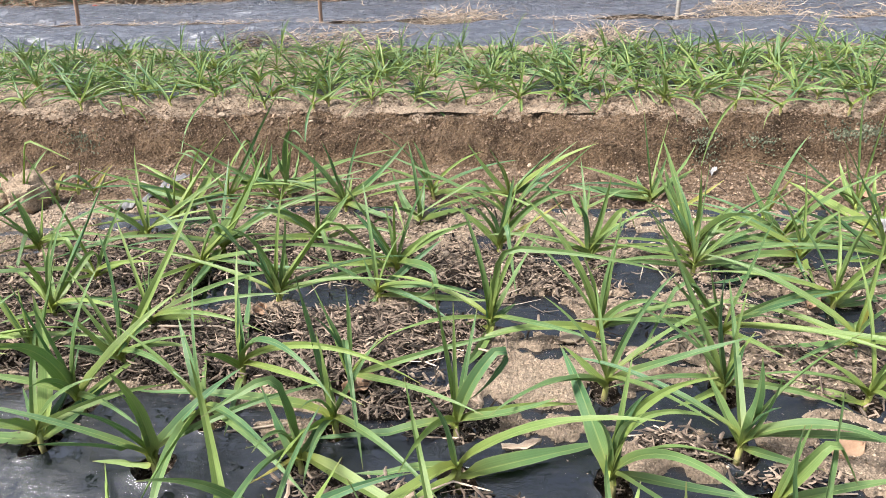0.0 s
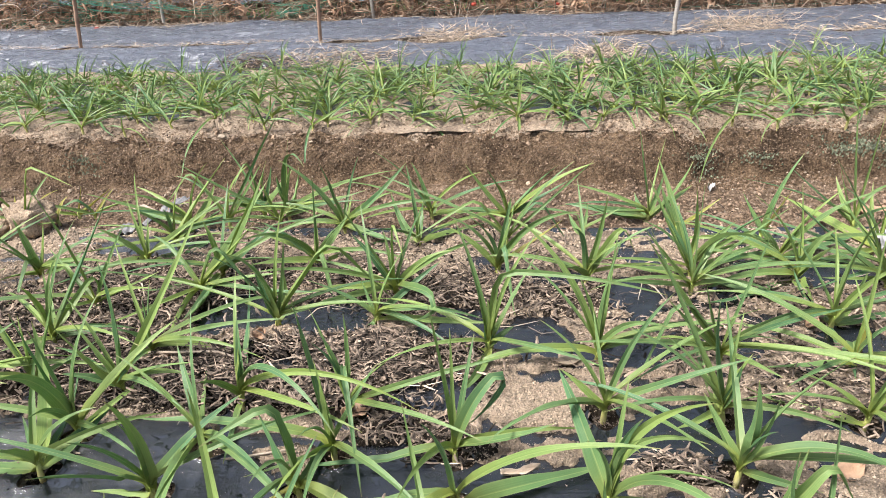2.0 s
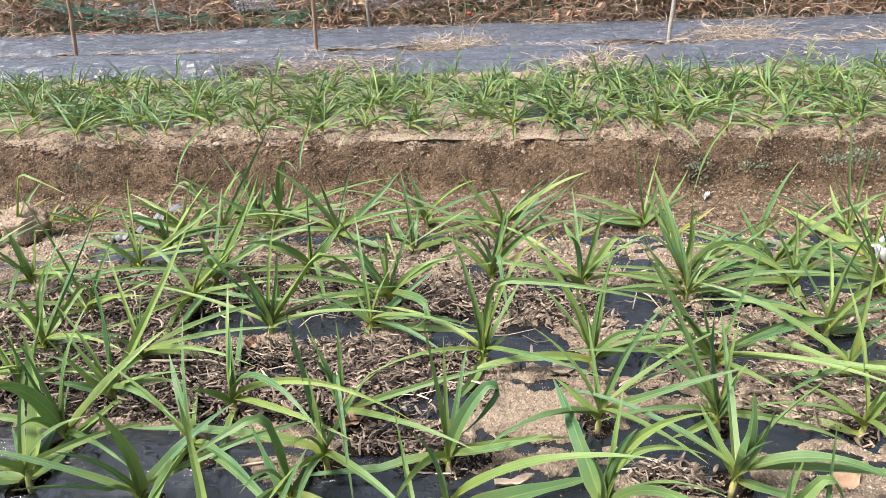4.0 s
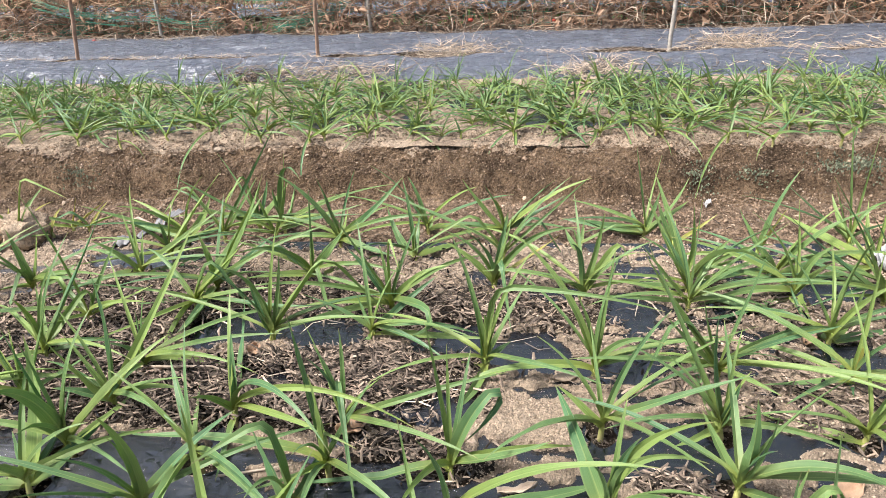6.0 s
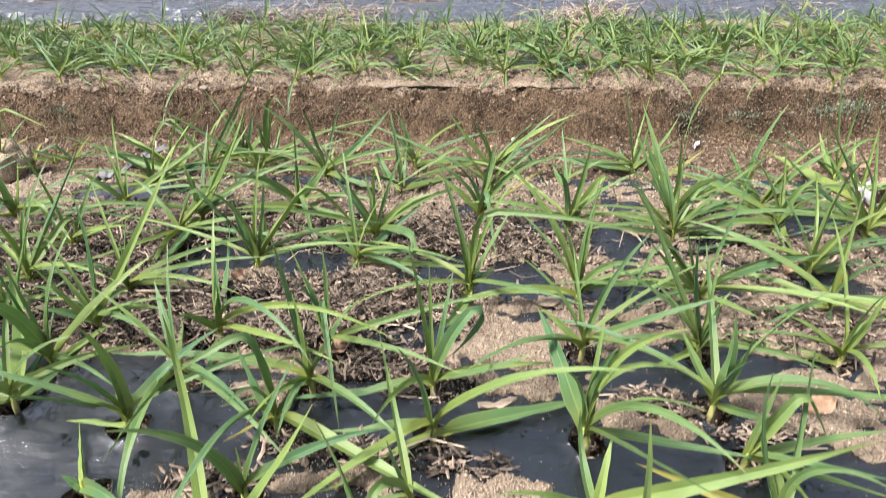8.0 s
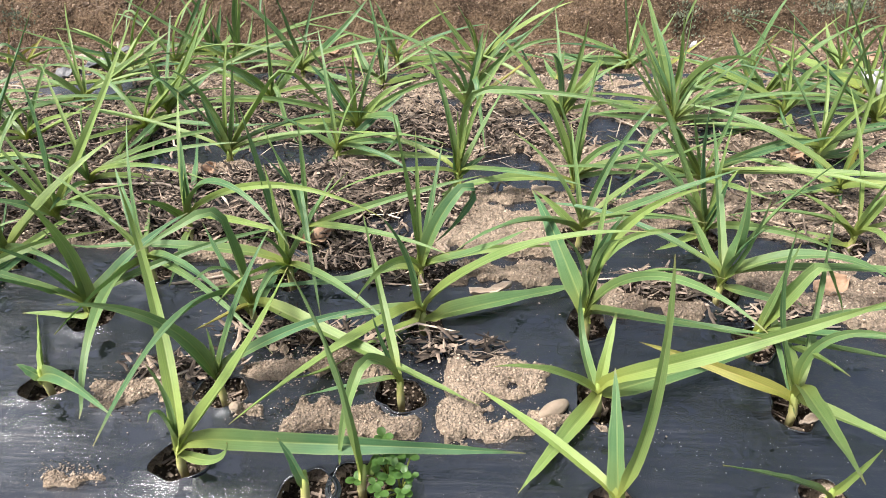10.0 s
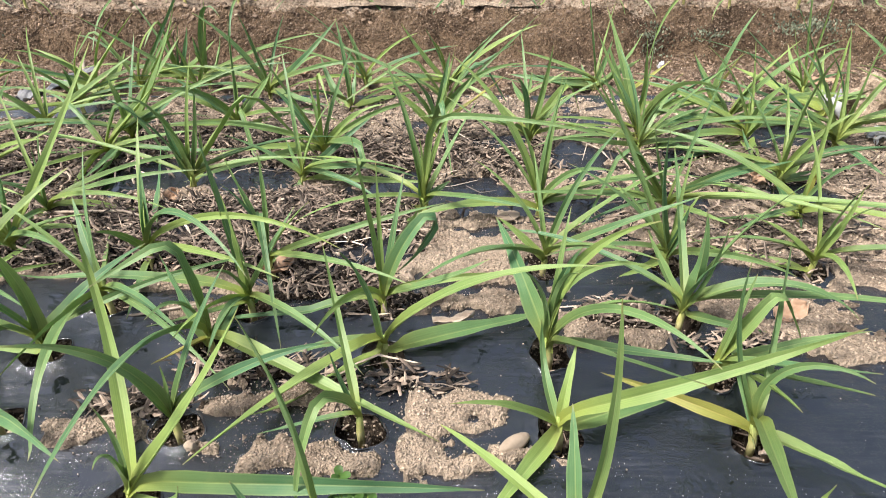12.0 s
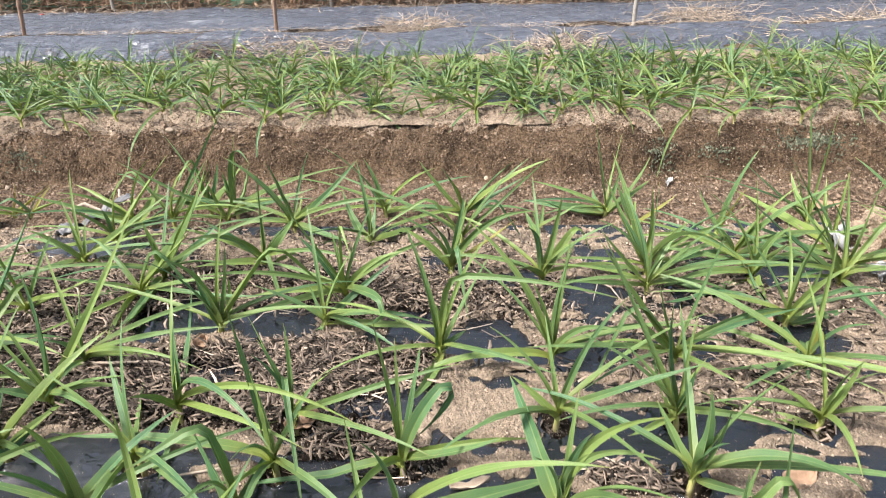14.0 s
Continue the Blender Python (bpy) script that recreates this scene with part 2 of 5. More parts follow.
FALLEN = mottled("fallen_leaf", (0.24, 0.145, 0.09), (0.40, 0.265, 0.175), 50.0, 0.75, 0.4)
WHITE = mottled("white_plastic", (0.27, 0.265, 0.26), (0.44, 0.435, 0.43), 30.0, 0.45, 0.3)
NET = mottled("green_net", (0.03, 0.15, 0.10), (0.08, 0.26, 0.17), 30.0, 0.6, 0.2)
RED = mottled("red_fruit", (0.26, 0.035, 0.025), (0.38, 0.07, 0.04), 30.0, 0.4, 0.1)
MOSS = mottled("moss", (0.10, 0.12, 0.075), (0.24, 0.25, 0.18), 80.0, 0.95, 0.6, 0.8)


# ---- mesh helpers ----
def raw(name, verts, faces, mat, parent=None, label="", uvs=None, smooth=True):
    me = bpy.data.meshes.new(name)
    me.from_pydata(verts, [], faces)
    if uvs is not None:
        layer = me.uv_layers.new(name="UVMap")
        index = np.empty(len(me.loops), np.int32)
        me.loops.foreach_get("vertex_index", index)
        layer.data.foreach_set("uv", np.asarray(uvs, np.float32)[index].ravel())
    for one in (mat if isinstance(mat, (list, tuple)) else (mat,)):
        me.materials.append(one)
    if smooth:
        me.polygons.foreach_set("use_smooth", [True] * len(me.polygons))
    ob = new(name, me)
    ob.parent = parent
    if label:
        ob["label"] = label
    return ob


def part(name, bm, mat, parent, label=""):
    me = bpy.data.meshes.new(name)
    bm.to_mesh(me)
    bm.free()
    me.materials.append(mat)
    me.polygons.foreach_set("use_smooth", [True] * len(me.polygons))
    ob = new(name, me)
    ob.parent = parent
    if label:
        ob["label"] = label
    return ob


def lattice(shape, seed):
    return np.random.RandomState(seed).rand(*shape)


GRIDS = {s: lattice((256, 256), s) for s in range(12)}


def vnoise(x, y, size, seed):
    """Smooth noise from -1 to 1 over the plan, with lumps of that size (or sizes in x and y)."""
    sx, sy = size if isinstance(size, tuple) else (size, size)
    g = GRIDS[seed]
    u, v = np.asarray(x) / sx + 57.3 * seed + 100, np.asarray(y) / sy + 31.7 * seed + 100
    i, j = np.floor(u).astype(int), np.floor(v).astype(int)
    a, b = u - i, v - j
    a, b = a * a * (3 - 2 * a), b * b * (3 - 2 * b)
    i0, i1, j0, j1 = i % 256, (i + 1) % 256, j % 256, (j + 1) % 256
    return 2 * ((g[i0, j0] * (1 - a) + g[i1, j0] * a) * (1 - b) + (g[i0, j1] * (1 - a) + g[i1, j1] * a) * b) - 1


def step(a, b, t):
    t = np.clip((np.asarray(t, float) - a) / (b - a), 0, 1)
    return t * t * (3 - 2 * t)


# ---- the ground ----
# Bare places on the film and heaps of sand on it: centre x, y and half-lengths.
BARE = [
    (-0.501, 1.266, 0.068, 0.043), (-0.331, 1.254, 0.070, 0.041), (-0.395, 1.122, 0.036, 0.020), (-0.095, 1.248, 0.024, 0.040), (-0.159, 1.058, 0.054, 0.022),
    (0.019, 1.216, 0.051, 0.043), (0.209, 1.481, 0.035, 0.023), (0.057, 1.405, 0.044, 0.023), (0.194, 1.334, 0.036, 0.051),
    (0.183, 1.189, 0.049, 0.024), (0.263, 1.018, 0.086, 0.038), (0.000, 0.997, 0.058, 0.016), (0.393, 0.953, 0.030, 0.014), (0.022, 0.933, 0.061, 0.016),
    (-0.199, 0.952, 0.032, 0.017), (-0.117, 1.211, 0.052, 0.022), (-0.062, 1.454, 0.023, 0.015), (0.582, 1.422, 0.058, 0.033),
    (0.394, 1.267, 0.037, 0.011), (0.505, 1.215, 0.046, 0.030), (0.342, 1.194, 0.026, 0.019), (-0.802, 1.533, 0.091, 0.036),
    (-0.105, 1.095, 0.008, 0.014), (0.039, 1.108, 0.027, 0.015), (0.172, 1.112, 0.015, 0.009), (-0.589, 1.490, 0.034, 0.011),
    (-0.356, 1.340, 0.027, 0.014), (-0.62, 0.93, 0.24, 0.06),
]
HEAP = [
    (0.368, 0.947, 0.076, 0.037), (0.172, 0.922, 0.058, 0.026), (0.030, 1.056, 0.090, 0.034), (0.000, 0.966, 0.060, 0.014), (-0.056, 0.958, 0.041, 0.022),
    (-0.310, 0.931, 0.034, 0.021), (0.444, 0.892, 0.048, 0.023), (-0.213, 0.848, 0.055, 0.010), (-0.365, 0.758, 0.023, 0.018),
    (-0.317, 0.763, 0.024, 0.018), (-0.177, 0.730, 0.022, 0.019), (-0.122, 0.729, 0.029, 0.017), (-0.168, 0.804, 0.025, 0.017),
    (-0.126, 0.809, 0.024, 0.020), (-0.030, 0.789, 0.022, 0.025), (0.010, 0.790, 0.022, 0.022), (-0.021, 0.734, 0.025, 0.016),
    (0.049, 0.728, 0.044, 0.008), (-0.376, 0.659, 0.016, 0.007), (-0.244, 0.740, 0.021, 0.009), (-0.215, 0.795, 0.017, 0.016),
]


def cover(x, y):
    """How far loose soil covers the film of the near bed: above 0 it does."""
    m = 1.45 * step(0.86, 1.02, y) - 0.85
    bx = x + 0.022 * vnoise(x, y, 0.05, 6) + 0.013 * vnoise(x, y, 0.02, 7) + 0.010 * vnoise(x, y, 0.010, 10)
    by = y + 0.014 * vnoise(x, y, 0.04, 8) + 0.009 * vnoise(x, y, 0.018, 9) + 0.008 * vnoise(x, y, 0.009, 11)
    m = m + 0.3 * vnoise(x, y, (0.14, 0.06), 1) + 0.42 * vnoise(x, y, (0.055, 0.018), 2) + 0.42 * vnoise(x, y, (0.035, 0.011), 3)
    for field, sign, wide in ((BARE, -2.5, 1.14), (HEAP, 1.9, 1.12)):
        for cx, cy, rx, ry in field:
            grow = 1.42 if sign > 0 and cy < 0.84 else wide
            m = m + sign * np.exp(-(((bx - cx) / (grow * rx)) ** 2 + ((by - cy) / (grow * ry)) ** 2) ** 2)
    return m


def along(x, y):
    """The plan's distance across the beds: those farther off run slightly askew."""
    return y + x * np.interp(y, [1.5, 2.2, 3.0, 3.6, 4.2], [0.0, 0.02, 0.035, 0.05, 0.066])


PROFILE_Y = [-60, -0.9, -0.6, 1.60, 1.72, 1.85, 1.98, 2.06, 2.10, 2.13, 2.19, 2.225, 2.30, 3.02, 3.10, 3.20, 3.26, 3.32, 3.38, 3.44, 3.52, 3.60, 3.66, 3.72, 3.78, 3.85, 3.95, 4.05, 4.15, 4.22, 4.3, 90]
PROFILE_Z = [-0.10, -0.10, -0.005, -0.005, -0.028, -0.075, -0.10, -0.10, -0.088, -0.050, -0.030, -0.006, -0.003, -0.003, -0.03, -0.12, -0.12, -0.078, -0.048, -0.03, -0.022, -0.032, -0.05, -0.055, -0.042, -0.027, -0.021, -0.020, -0.026, -0.035, -0.035, -0.035]


HOLES = [
    (-0.279, 0.674), (-0.268, 0.758), (-0.088, 0.763), (-0.110, 0.659), (-0.157, 0.646), (-0.076, 0.869), (0.106, 0.873), (0.106, 0.761),
    (0.107, 0.642), (0.281, 0.656), (0.111, 1.033), (0.261, 0.933), (0.446, 1.033), (0.289, 0.760), (-0.421, 0.948), (-0.271, 0.876),
    (-0.244, 0.943), (-0.239, 1.020), (-0.085, 0.947), (-0.404, 1.037), (-0.457, 0.863), (0.269, 1.039), (-0.614, 0.963), (-0.629, 0.891),
    (-0.600, 1.054), (-0.453, 0.760), (0.276, 0.848), (-0.743, 1.057),
]


def height(x, y):
    x, y = np.asarray(x, float), np.asarray(y, float)
    v = along(x, y)
    wob = 0.022 * vnoise(x, y, 0.30, 4) + 0.014 * vnoise(x, y, 0.09, 5) + 0.012 * vnoise(x, y, 0.03, 2) + 0.014 * vnoise(x, y, (0.16, 0.045), 10)
    z = np.interp(v + wob * step(1.55, 1.7, v) * (1 - step(2.3, 2.4, v)), PROFILE_Y, PROFILE_Z)
    bed = (1 - step(1.56, 1.64, v)) * step(-0.6, -0.5, v)
    z = z + bed * (0.015 * step(-0.3, 0.6, cover(x, y)) - 0.003)
    bed2 = step(2.26, 2.36, v) * (1 - step(3.0, 3.08, v))
    z = z + bed2 * (0.012 * vnoise(x, y, (0.12, 0.07), 6) + 0.009 + 0.004 * (1 - step(2.38, 2.5, v)))
    rough = step(1.5, 1.65, v) * (1 - step(3.1, 3.25, v)) + 0.22 * bed
    z = z + rough * (0.009 * vnoise(x, y, 0.035, 7) + 0.007 * vnoise(x, y, 0.017, 8)) + 0.0012 * vnoise(x, y, 0.011, 9)
    clods = step(1.58, 1.72, v) * (1 - step(1.95, 2.05, v))
    z = z + clods * (0.02 * np.maximum(0, vnoise(x, y, 0.05, 10) - 0.1) + 0.012 * np.maximum(0, vnoise(x, y, 0.022, 3)))
    for hx, hy in HOLES:
        z = z - 0.016 * np.exp(-(np.hypot(x - hx, y - hy) / 0.026) ** 4)
    far = np.maximum(np.hypot(x, y) - 6, 0)
    return z + 0.02 * np.minimum(far, 1) * vnoise(x, y, 1.3, 11)


def spread(*stops):
    """Grid lines between the stops (place, spacing from there on)."""
    out = []
    for (a, d), (b, _) in zip(stops, stops[1:]):
        n = max(1, round((b - a) / d))
        out += [a + (b - a) * k / n for k in range(n)]
    return np.array(out + [stops[-1][0]])


def sheet(xs, ys, zf):
    X, Y = np.meshgrid(xs, ys)
    verts = np.stack([X, Y, zf(X, Y)], -1).reshape(-1, 3)
    nx = len(xs)
    i = (np.arange(len(ys) - 1)[:, None] * nx + np.arange(nx - 1)[None]).ravel()
    return verts, np.stack([i, i + 1, i + nx + 1, i + nx], -1)


LITTER = ((-0.40, 1.10, 0.34, 0.085, 9), (-0.22, 1.185, 0.17, 0.035, 3), (-0.21, 0.845, 0.10, 0.024, 0.3), (-0.06, 0.83, 0.09, 0.018, 0.2),
          (0.20, 0.94, 0.06, 0.03, 0.3), (0.31, 0.895, 0.07, 0.018, 0.25), (-0.78, 1.22, 0.26, 0.20, 6), (-0.30, 1.34, 0.5, 0.09, 4),
          (-0.13, 0.97, 0.10, 0.05, 0.7), (0.34, 1.28, 0.40, 0.22, 3.0), (-0.32, 0.79, 0.07, 0.02, 0.25), (-0.9, 0.95, 0.3, 0.15, 2), (-0.35, 1.48, 0.6, 0.12, 2), (0.43, 1.085, 0.13, 0.06, 0.35))


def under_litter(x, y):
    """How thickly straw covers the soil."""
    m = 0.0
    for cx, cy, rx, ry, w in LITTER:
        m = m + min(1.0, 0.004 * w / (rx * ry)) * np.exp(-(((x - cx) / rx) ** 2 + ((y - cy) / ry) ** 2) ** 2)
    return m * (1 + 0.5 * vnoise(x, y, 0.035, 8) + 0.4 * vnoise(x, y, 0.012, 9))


def ground():
    xs = spread((-80, 15), (-20, 4), (-6, 0.5), (-3, 0.06), (-1.5, 0.009), (-0.75, 0.0045), (0.7, 0.009), (1.25, 0.06), (3, 0.5), (6, 4), (20, 15), (80, 1))
    ys = spread((-60, 15), (-10, 2), (-2, 0.1), (0.4, 0.01), (0.6, 0.004), (1.3, 0.006), (1.62, 0.008), (2.42, 0.02), (4.4, 0.1), (7, 0.6), (13, 4), (30, 12), (90, 1))
    verts, faces = sheet(xs, ys, height)
    ob = raw("ground", verts.tolist(), faces.tolist(), [SAND, SUBSOIL, CLOD, HOLE_SOIL, SHADED_MULCH])
    mid = verts[faces].mean(1)
    v = along(mid[:, 0], mid[:, 1]) + 0.03 * vnoise(mid[:, 0], mid[:, 1], 0.07, 5)
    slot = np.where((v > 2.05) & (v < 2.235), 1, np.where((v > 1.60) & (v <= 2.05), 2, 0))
    slot = np.where(v > 3.08, 2, slot)
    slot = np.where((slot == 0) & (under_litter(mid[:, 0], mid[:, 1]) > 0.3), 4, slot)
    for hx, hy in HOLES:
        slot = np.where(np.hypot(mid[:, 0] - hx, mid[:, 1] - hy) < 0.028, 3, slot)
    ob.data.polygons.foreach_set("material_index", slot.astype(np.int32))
    return tagged(ob, "sandy garden soil in raised beds with a trench between", "ground", kind="structure")


ground()


# ---- garlic ----
def leaf(parent, start, az, length, rise, fall, width, curl=0.0, mat=None, segs=16, power=1.4, twist=0.0, floor=0.004, face=None, kink=None):
    """A long keeled blade that leaves its stem at an angle of rise and bends to an angle of fall. face: the way its upper side turns. kink: where it folds over, and by how much."""
    verts, faces, uvs = [], [], []
    at = Vector(start)
    for k in range(segs + 1):
        s = k / segs
        e = rise + (fall - rise) * s ** power
        e = radians(e + (84 - e) * max(0.0, 1 - s / 0.14) - (kink[1] * float(step(kink[0] - 0.08, kink[0] + 0.08, s)) if kink else 0.0))
        a = radians(az + curl * math.sin(3 * s))
        ahead = Vector((math.cos(a) * math.cos(e), math.sin(a) * math.cos(e), math.sin(e)))
        if k:
            at = at + ahead * (length / segs)
        if at.z < floor:
            at.z = floor
        level = Vector((-math.sin(a), math.cos(a), 0))
        up = ahead.cross(level)
        if face is not None:
            want = (up * 0.45 + face * min(1.0, 0.3 + 1.6 * s))
            up = (want - ahead * want.dot(ahead)).normalized()
        side = up.cross(ahead)
        turn = Matrix.Rotation(radians(twist * s), 3, ahead)
        side, up = turn @ side, turn @ up
        w = width * 0.52 * min(1.0, 0.5 + 2.6 * s) * max(0.0, 1 - max(0.0, (s - 0.15) / 0.85) ** 1.9) + 0.0003
        w *= 1 + 0.05 * math.sin(17 * s + 60 * width * 100)
        fold = w * (0.95 - 0.5 * min(1, 1.3 * s))
        wave = 0.22 * w * s * math.sin(23 * s + 7000 * width + length * 90)
        th = 0.0004 + 0.0008 * (1 - s)
        left, right = up * (fold + wave) - side * w, up * (fold - wave) + side * w
        for o, uu in ((left, 0.0), (up * th, 0.5), (up * th, 0.5), (right, 1.0), (right, 1.0), (-up * th, 0.5), (-up * th, 0.5), (left, 0.0)):
            verts.append(at + o)
            uvs.append((uu, s))
        if k:
            b = 8 * k
            for j in (0, 2, 4, 6):
                faces.append((b - 8 + j, b - 7 + j, b + 1 + j, b + j))
    return raw("leaf", verts, faces, mat or LEAF, parent, uvs=uvs)


def tube(path, radii, sides=6):
    verts, faces = [], []
    for k, (p, r) in enumerate(zip(path, radii)):
        d = (path[min(k + 1, len(path) - 1)] - path[max(k - 1, 0)]).normalized()
        a = d.cross(Vector((0.31, 0.94, 0.12))).normalized()
        c = d.cross(a)
        for j in range(sides):
            w = 2 * math.pi * j / sides
            verts.append(p + (a * math.cos(w) + c * math.sin(w)) * r)
        if k:
            o = sides * k
            for j in range(sides):
                faces.append((o - sides + j, o - sides + (j + 1) % sides, o + (j + 1) % sides, o + j))
    faces.append(tuple(range(sides))[::-1])
    faces.append(tuple(range(sides * (len(path) - 1), sides * len(path))))
    return verts, faces


PLANT_LABEL = "young green garlic plant with long arching strap leaves"


def garlic(x, y, *leaves, z=None, thick=0.0042, label=PLANT_LABEL, yellow=(), group="garlic plants in the near bed", tall=0.027, floor=0.004, swing=9, segs=16, low=0):
    """A garlic plant: a pale stem and leaves, each (azimuth, length, rise, fall, width)."""
    z = (float(height(x, y)) if y > 1.62 else 0.0) if z is None else z
    root = new("garlic_plant")
    root.location = (x, y, z)
    tagged(root, label, "garlic plant", group)
    lean = Vector((random.uniform(-0.006, 0.006), random.uniform(-0.006, 0.006), 0))
    path = [Vector((0, 0, -0.022)), Vector((0, 0, -0.002)), Vector((0, 0, tall * 0.5)) + lean * 0.5, Vector((0, 0, tall)) + lean]
    verts, faces = tube(path, [thick * 0.9, thick * 1.0, thick * 0.88, thick * 0.4], 8)
    raw("stem", verts, faces, STEM, root, "pale yellow-white stem base")
    for _ in range(low):
        rise = random.uniform(12, 32)
        leaves += ((random.choice((0, 180)) + random.uniform(-40, 40), random.uniform(0.16, 0.28), rise, rise - random.uniform(15, 45), random.uniform(0.0068, 0.0092)),)
    for _ in range(2 if low else 0):
        rise = random.uniform(52, 84)
        leaves += ((random.uniform(0, 360), random.uniform(0.12, 0.21), rise, rise - random.uniform(-6, 50), random.uniform(0.0048, 0.0075)),)
    broad = 1.12 if y < 0.98 else 1.0
    for k, (az, length, rise, fall, width, *bend) in enumerate(leaves):
        up = tall * (0.3 + 0.6 * k / max(1, len(leaves)))
        leaf(root, (lean.x * 0.5, lean.y * 0.5, up), az, length, rise, fall, width * broad,
             random.uniform(-swing, swing), LEAF_YELLOW if k in yellow else LEAF, twist=random.uniform(-45, 45), floor=floor + 0.003 * (k % 4),
             power=bend[0] if bend else 1.4, kink=bend[1:] or None, segs=segs,
             face=Vector((random.uniform(-0.8, 0.8), random.uniform(-1.1, -0.1), random.uniform(0.3, 1.0))))
    return root


def wild(rng, n, size, droop=0, wide=0.0105):
    """Leaves for a plant of no special shape."""
    out, turn = [], rng.uniform(0, 360)
    for k in range(n):
        az = turn + 180 * k + rng.uniform(-45, 45)
        kind = rng.random()
        if kind < 0.5:
            rise = rng.uniform(14, 38) - 0.4 * droop
            out.append((az, size * rng.uniform(0.9, 1.45), rise, rise - rng.uniform(5, 45), wide * rng.uniform(0.8, 1.15)))
        elif kind < 0.7:
            rise = rng.uniform(45, 76) - 0.5 * droop
            out.append((az, size * rng.uniform(0.8, 1.25), rise, rise - 8, wide * rng.uniform(0.8, 1.15), 1.4, rng.uniform(0.45, 0.7), rng.uniform(55, 120)))
        else:
            rise = rng.uniform(36, 84) - 0.5 * droop
            out.append((az, size * rng.uniform(0.7, 1.15), rise, rise - rng.uniform(-4, 30), wide * rng.uniform(0.7, 1.05)))
    return out


# ---- garlic of the near bed ----
garlic(-0.279, 0.674, (296, -0.311, -1, -93, 0.0132), (17, 0.227, 50, 61, 0.0118), (36, 0.113, 79, 103, 0.0055), (1, 0.317, -3, -4, 0.0159),
       (158, -0.090, 0, -78, 0.0078), (293, 0.118, 89, 23, 0.0054), swing=2)
garlic(-0.268, 0.758, (210, 0.193, 86, 18, 0.0116), (188, 0.082, 77, 52, 0.0087), (48, 0.169, 68, 45, 0.0062), (28, 0.068, 83, 91, 0.0044),
       (21, 0.174, 30, -6, 0.0102), swing=2)
garlic(-0.088, 0.763, (109, 0.197, 30, 35, 0.0080), (178, 0.093, 75, 80, 0.0043), (246, 0.201, 66, 3, 0.0101, 1.4, 0.50, 85),
       (199, 0.097, 4, 0, 0.0050), swing=2)
garlic(-0.110, 0.659, (26, 0.240, 90, 105, 0.0098), (255, -0.045, 45, 27, 0.0081), swing=2)
garlic(-0.157, 0.646, (161, 0.061, 83, 61, 0.0075), swing=2)
garlic(-0.076, 0.869, (235, 0.170, 87, 56, 0.0080), (201, -0.208, -2, 4, 0.0180), (339, 0.291, 55, 14, 0.0101), (186, 0.139, 3, -36, 0.0086),
       (225, 0.240, 3, -12, 0.0131), (43, -0.199, 56, -31, 0.0125), swing=2)
garlic(0.106, 0.873, (107, 0.208, 22, 2, 0.0183), (304, 0.270, 69, -9, 0.0097), (323, 0.191, 71, 7, 0.0078), (281, 0.369, 38, 37, 0.0065),
       (348, 0.197, -1, 3, 0.0097), (69, 0.160, 85, 60, 0.0068), (327, 0.146, 94, 61, 0.0108), (337, 0.217, 92, 28, 0.0117),
       (330, 0.190, 96, 5, 0.0092), (278, 0.171, 89, 32, 0.0079), (222, 0.129, 88, 45, 0.0054), swing=2)
garlic(0.106, 0.761, (208, 0.150, 52, 20, 0.0081), (276, -0.136, 23, -84, 0.0095), (72, 0.085, 48, 41, 0.0088),
       (201, -0.218, 31, 10, 0.0184), (346, 0.274, 33, 39, 0.0133), (54, -0.142, 21, 4, 0.0143), swing=2)
garlic(0.107, 0.642, (93, 0.116, 51, 45, 0.0129), (134, 0.180, 3, -15, 0.0093), (328, 0.252, 83, 97, 0.0083), swing=2)
garlic(0.281, 0.656, (216, 0.269, 46, 41, 0.0062), (346, 0.069, 74, 76, 0.0052), swing=2)
garlic(0.111, 1.033, (160, 0.087, 50, 28, 0.0102), (225, 0.236, 40, -7, 0.0133), (104, 0.094, 64, 58, 0.0059), (15, 0.196, 80, 46, 0.0084),
       (280, 0.360, 38, 28, 0.0083), (354, 0.208, 31, 27, 0.0099), swing=2, low=1)
garlic(0.261, 0.933, (127, 0.103, 48, 50, 0.0117), (85, 0.236, 32, 22, 0.0092), (338, 0.140, 81, 100, 0.0124), (330, 0.127, 71, 86, 0.0055),
       (344, 0.205, 50, -43, 0.0122), (164, -0.094, 2, 7, 0.0090), swing=2, low=2)
garlic(0.446, 1.033, (337, -0.169, 43, -23, 0.0120), (178, 0.119, 51, 20, 0.0099), (338, 0.111, 89, 37, 0.0098),
       (318, 0.119, 73, 84, 0.0083), (260, 0.170, 44, -9, 0.0079), swing=2, low=2)
garlic(0.289, 0.760, (154, 0.153, 9, -3, 0.0115), (83, 0.279, 2, -34, 0.0126, 1.4, 0.47, 129), (162, 0.194, 64, 92, 0.0052),
       (69, 0.197, 33, 38, 0.0090), (256, -0.315, 51, 43, 0.0063, 1.4, 0.36, 190), (247, 0.354, 37, 35, 0.0120),
       (150, -0.128, -1, 9, 0.0119), (320, 0.151, 107, -9, 0.0080), yellow=(0,), swing=2)
garlic(-0.421, 0.948, (278, 0.273, 35, -55, 0.0130), (122, 0.157, 38, 20, 0.0117), (112, 0.173, -1, -4, 0.0099),
       (287, 0.319, 27, 20, 0.0087), swing=2, low=2)
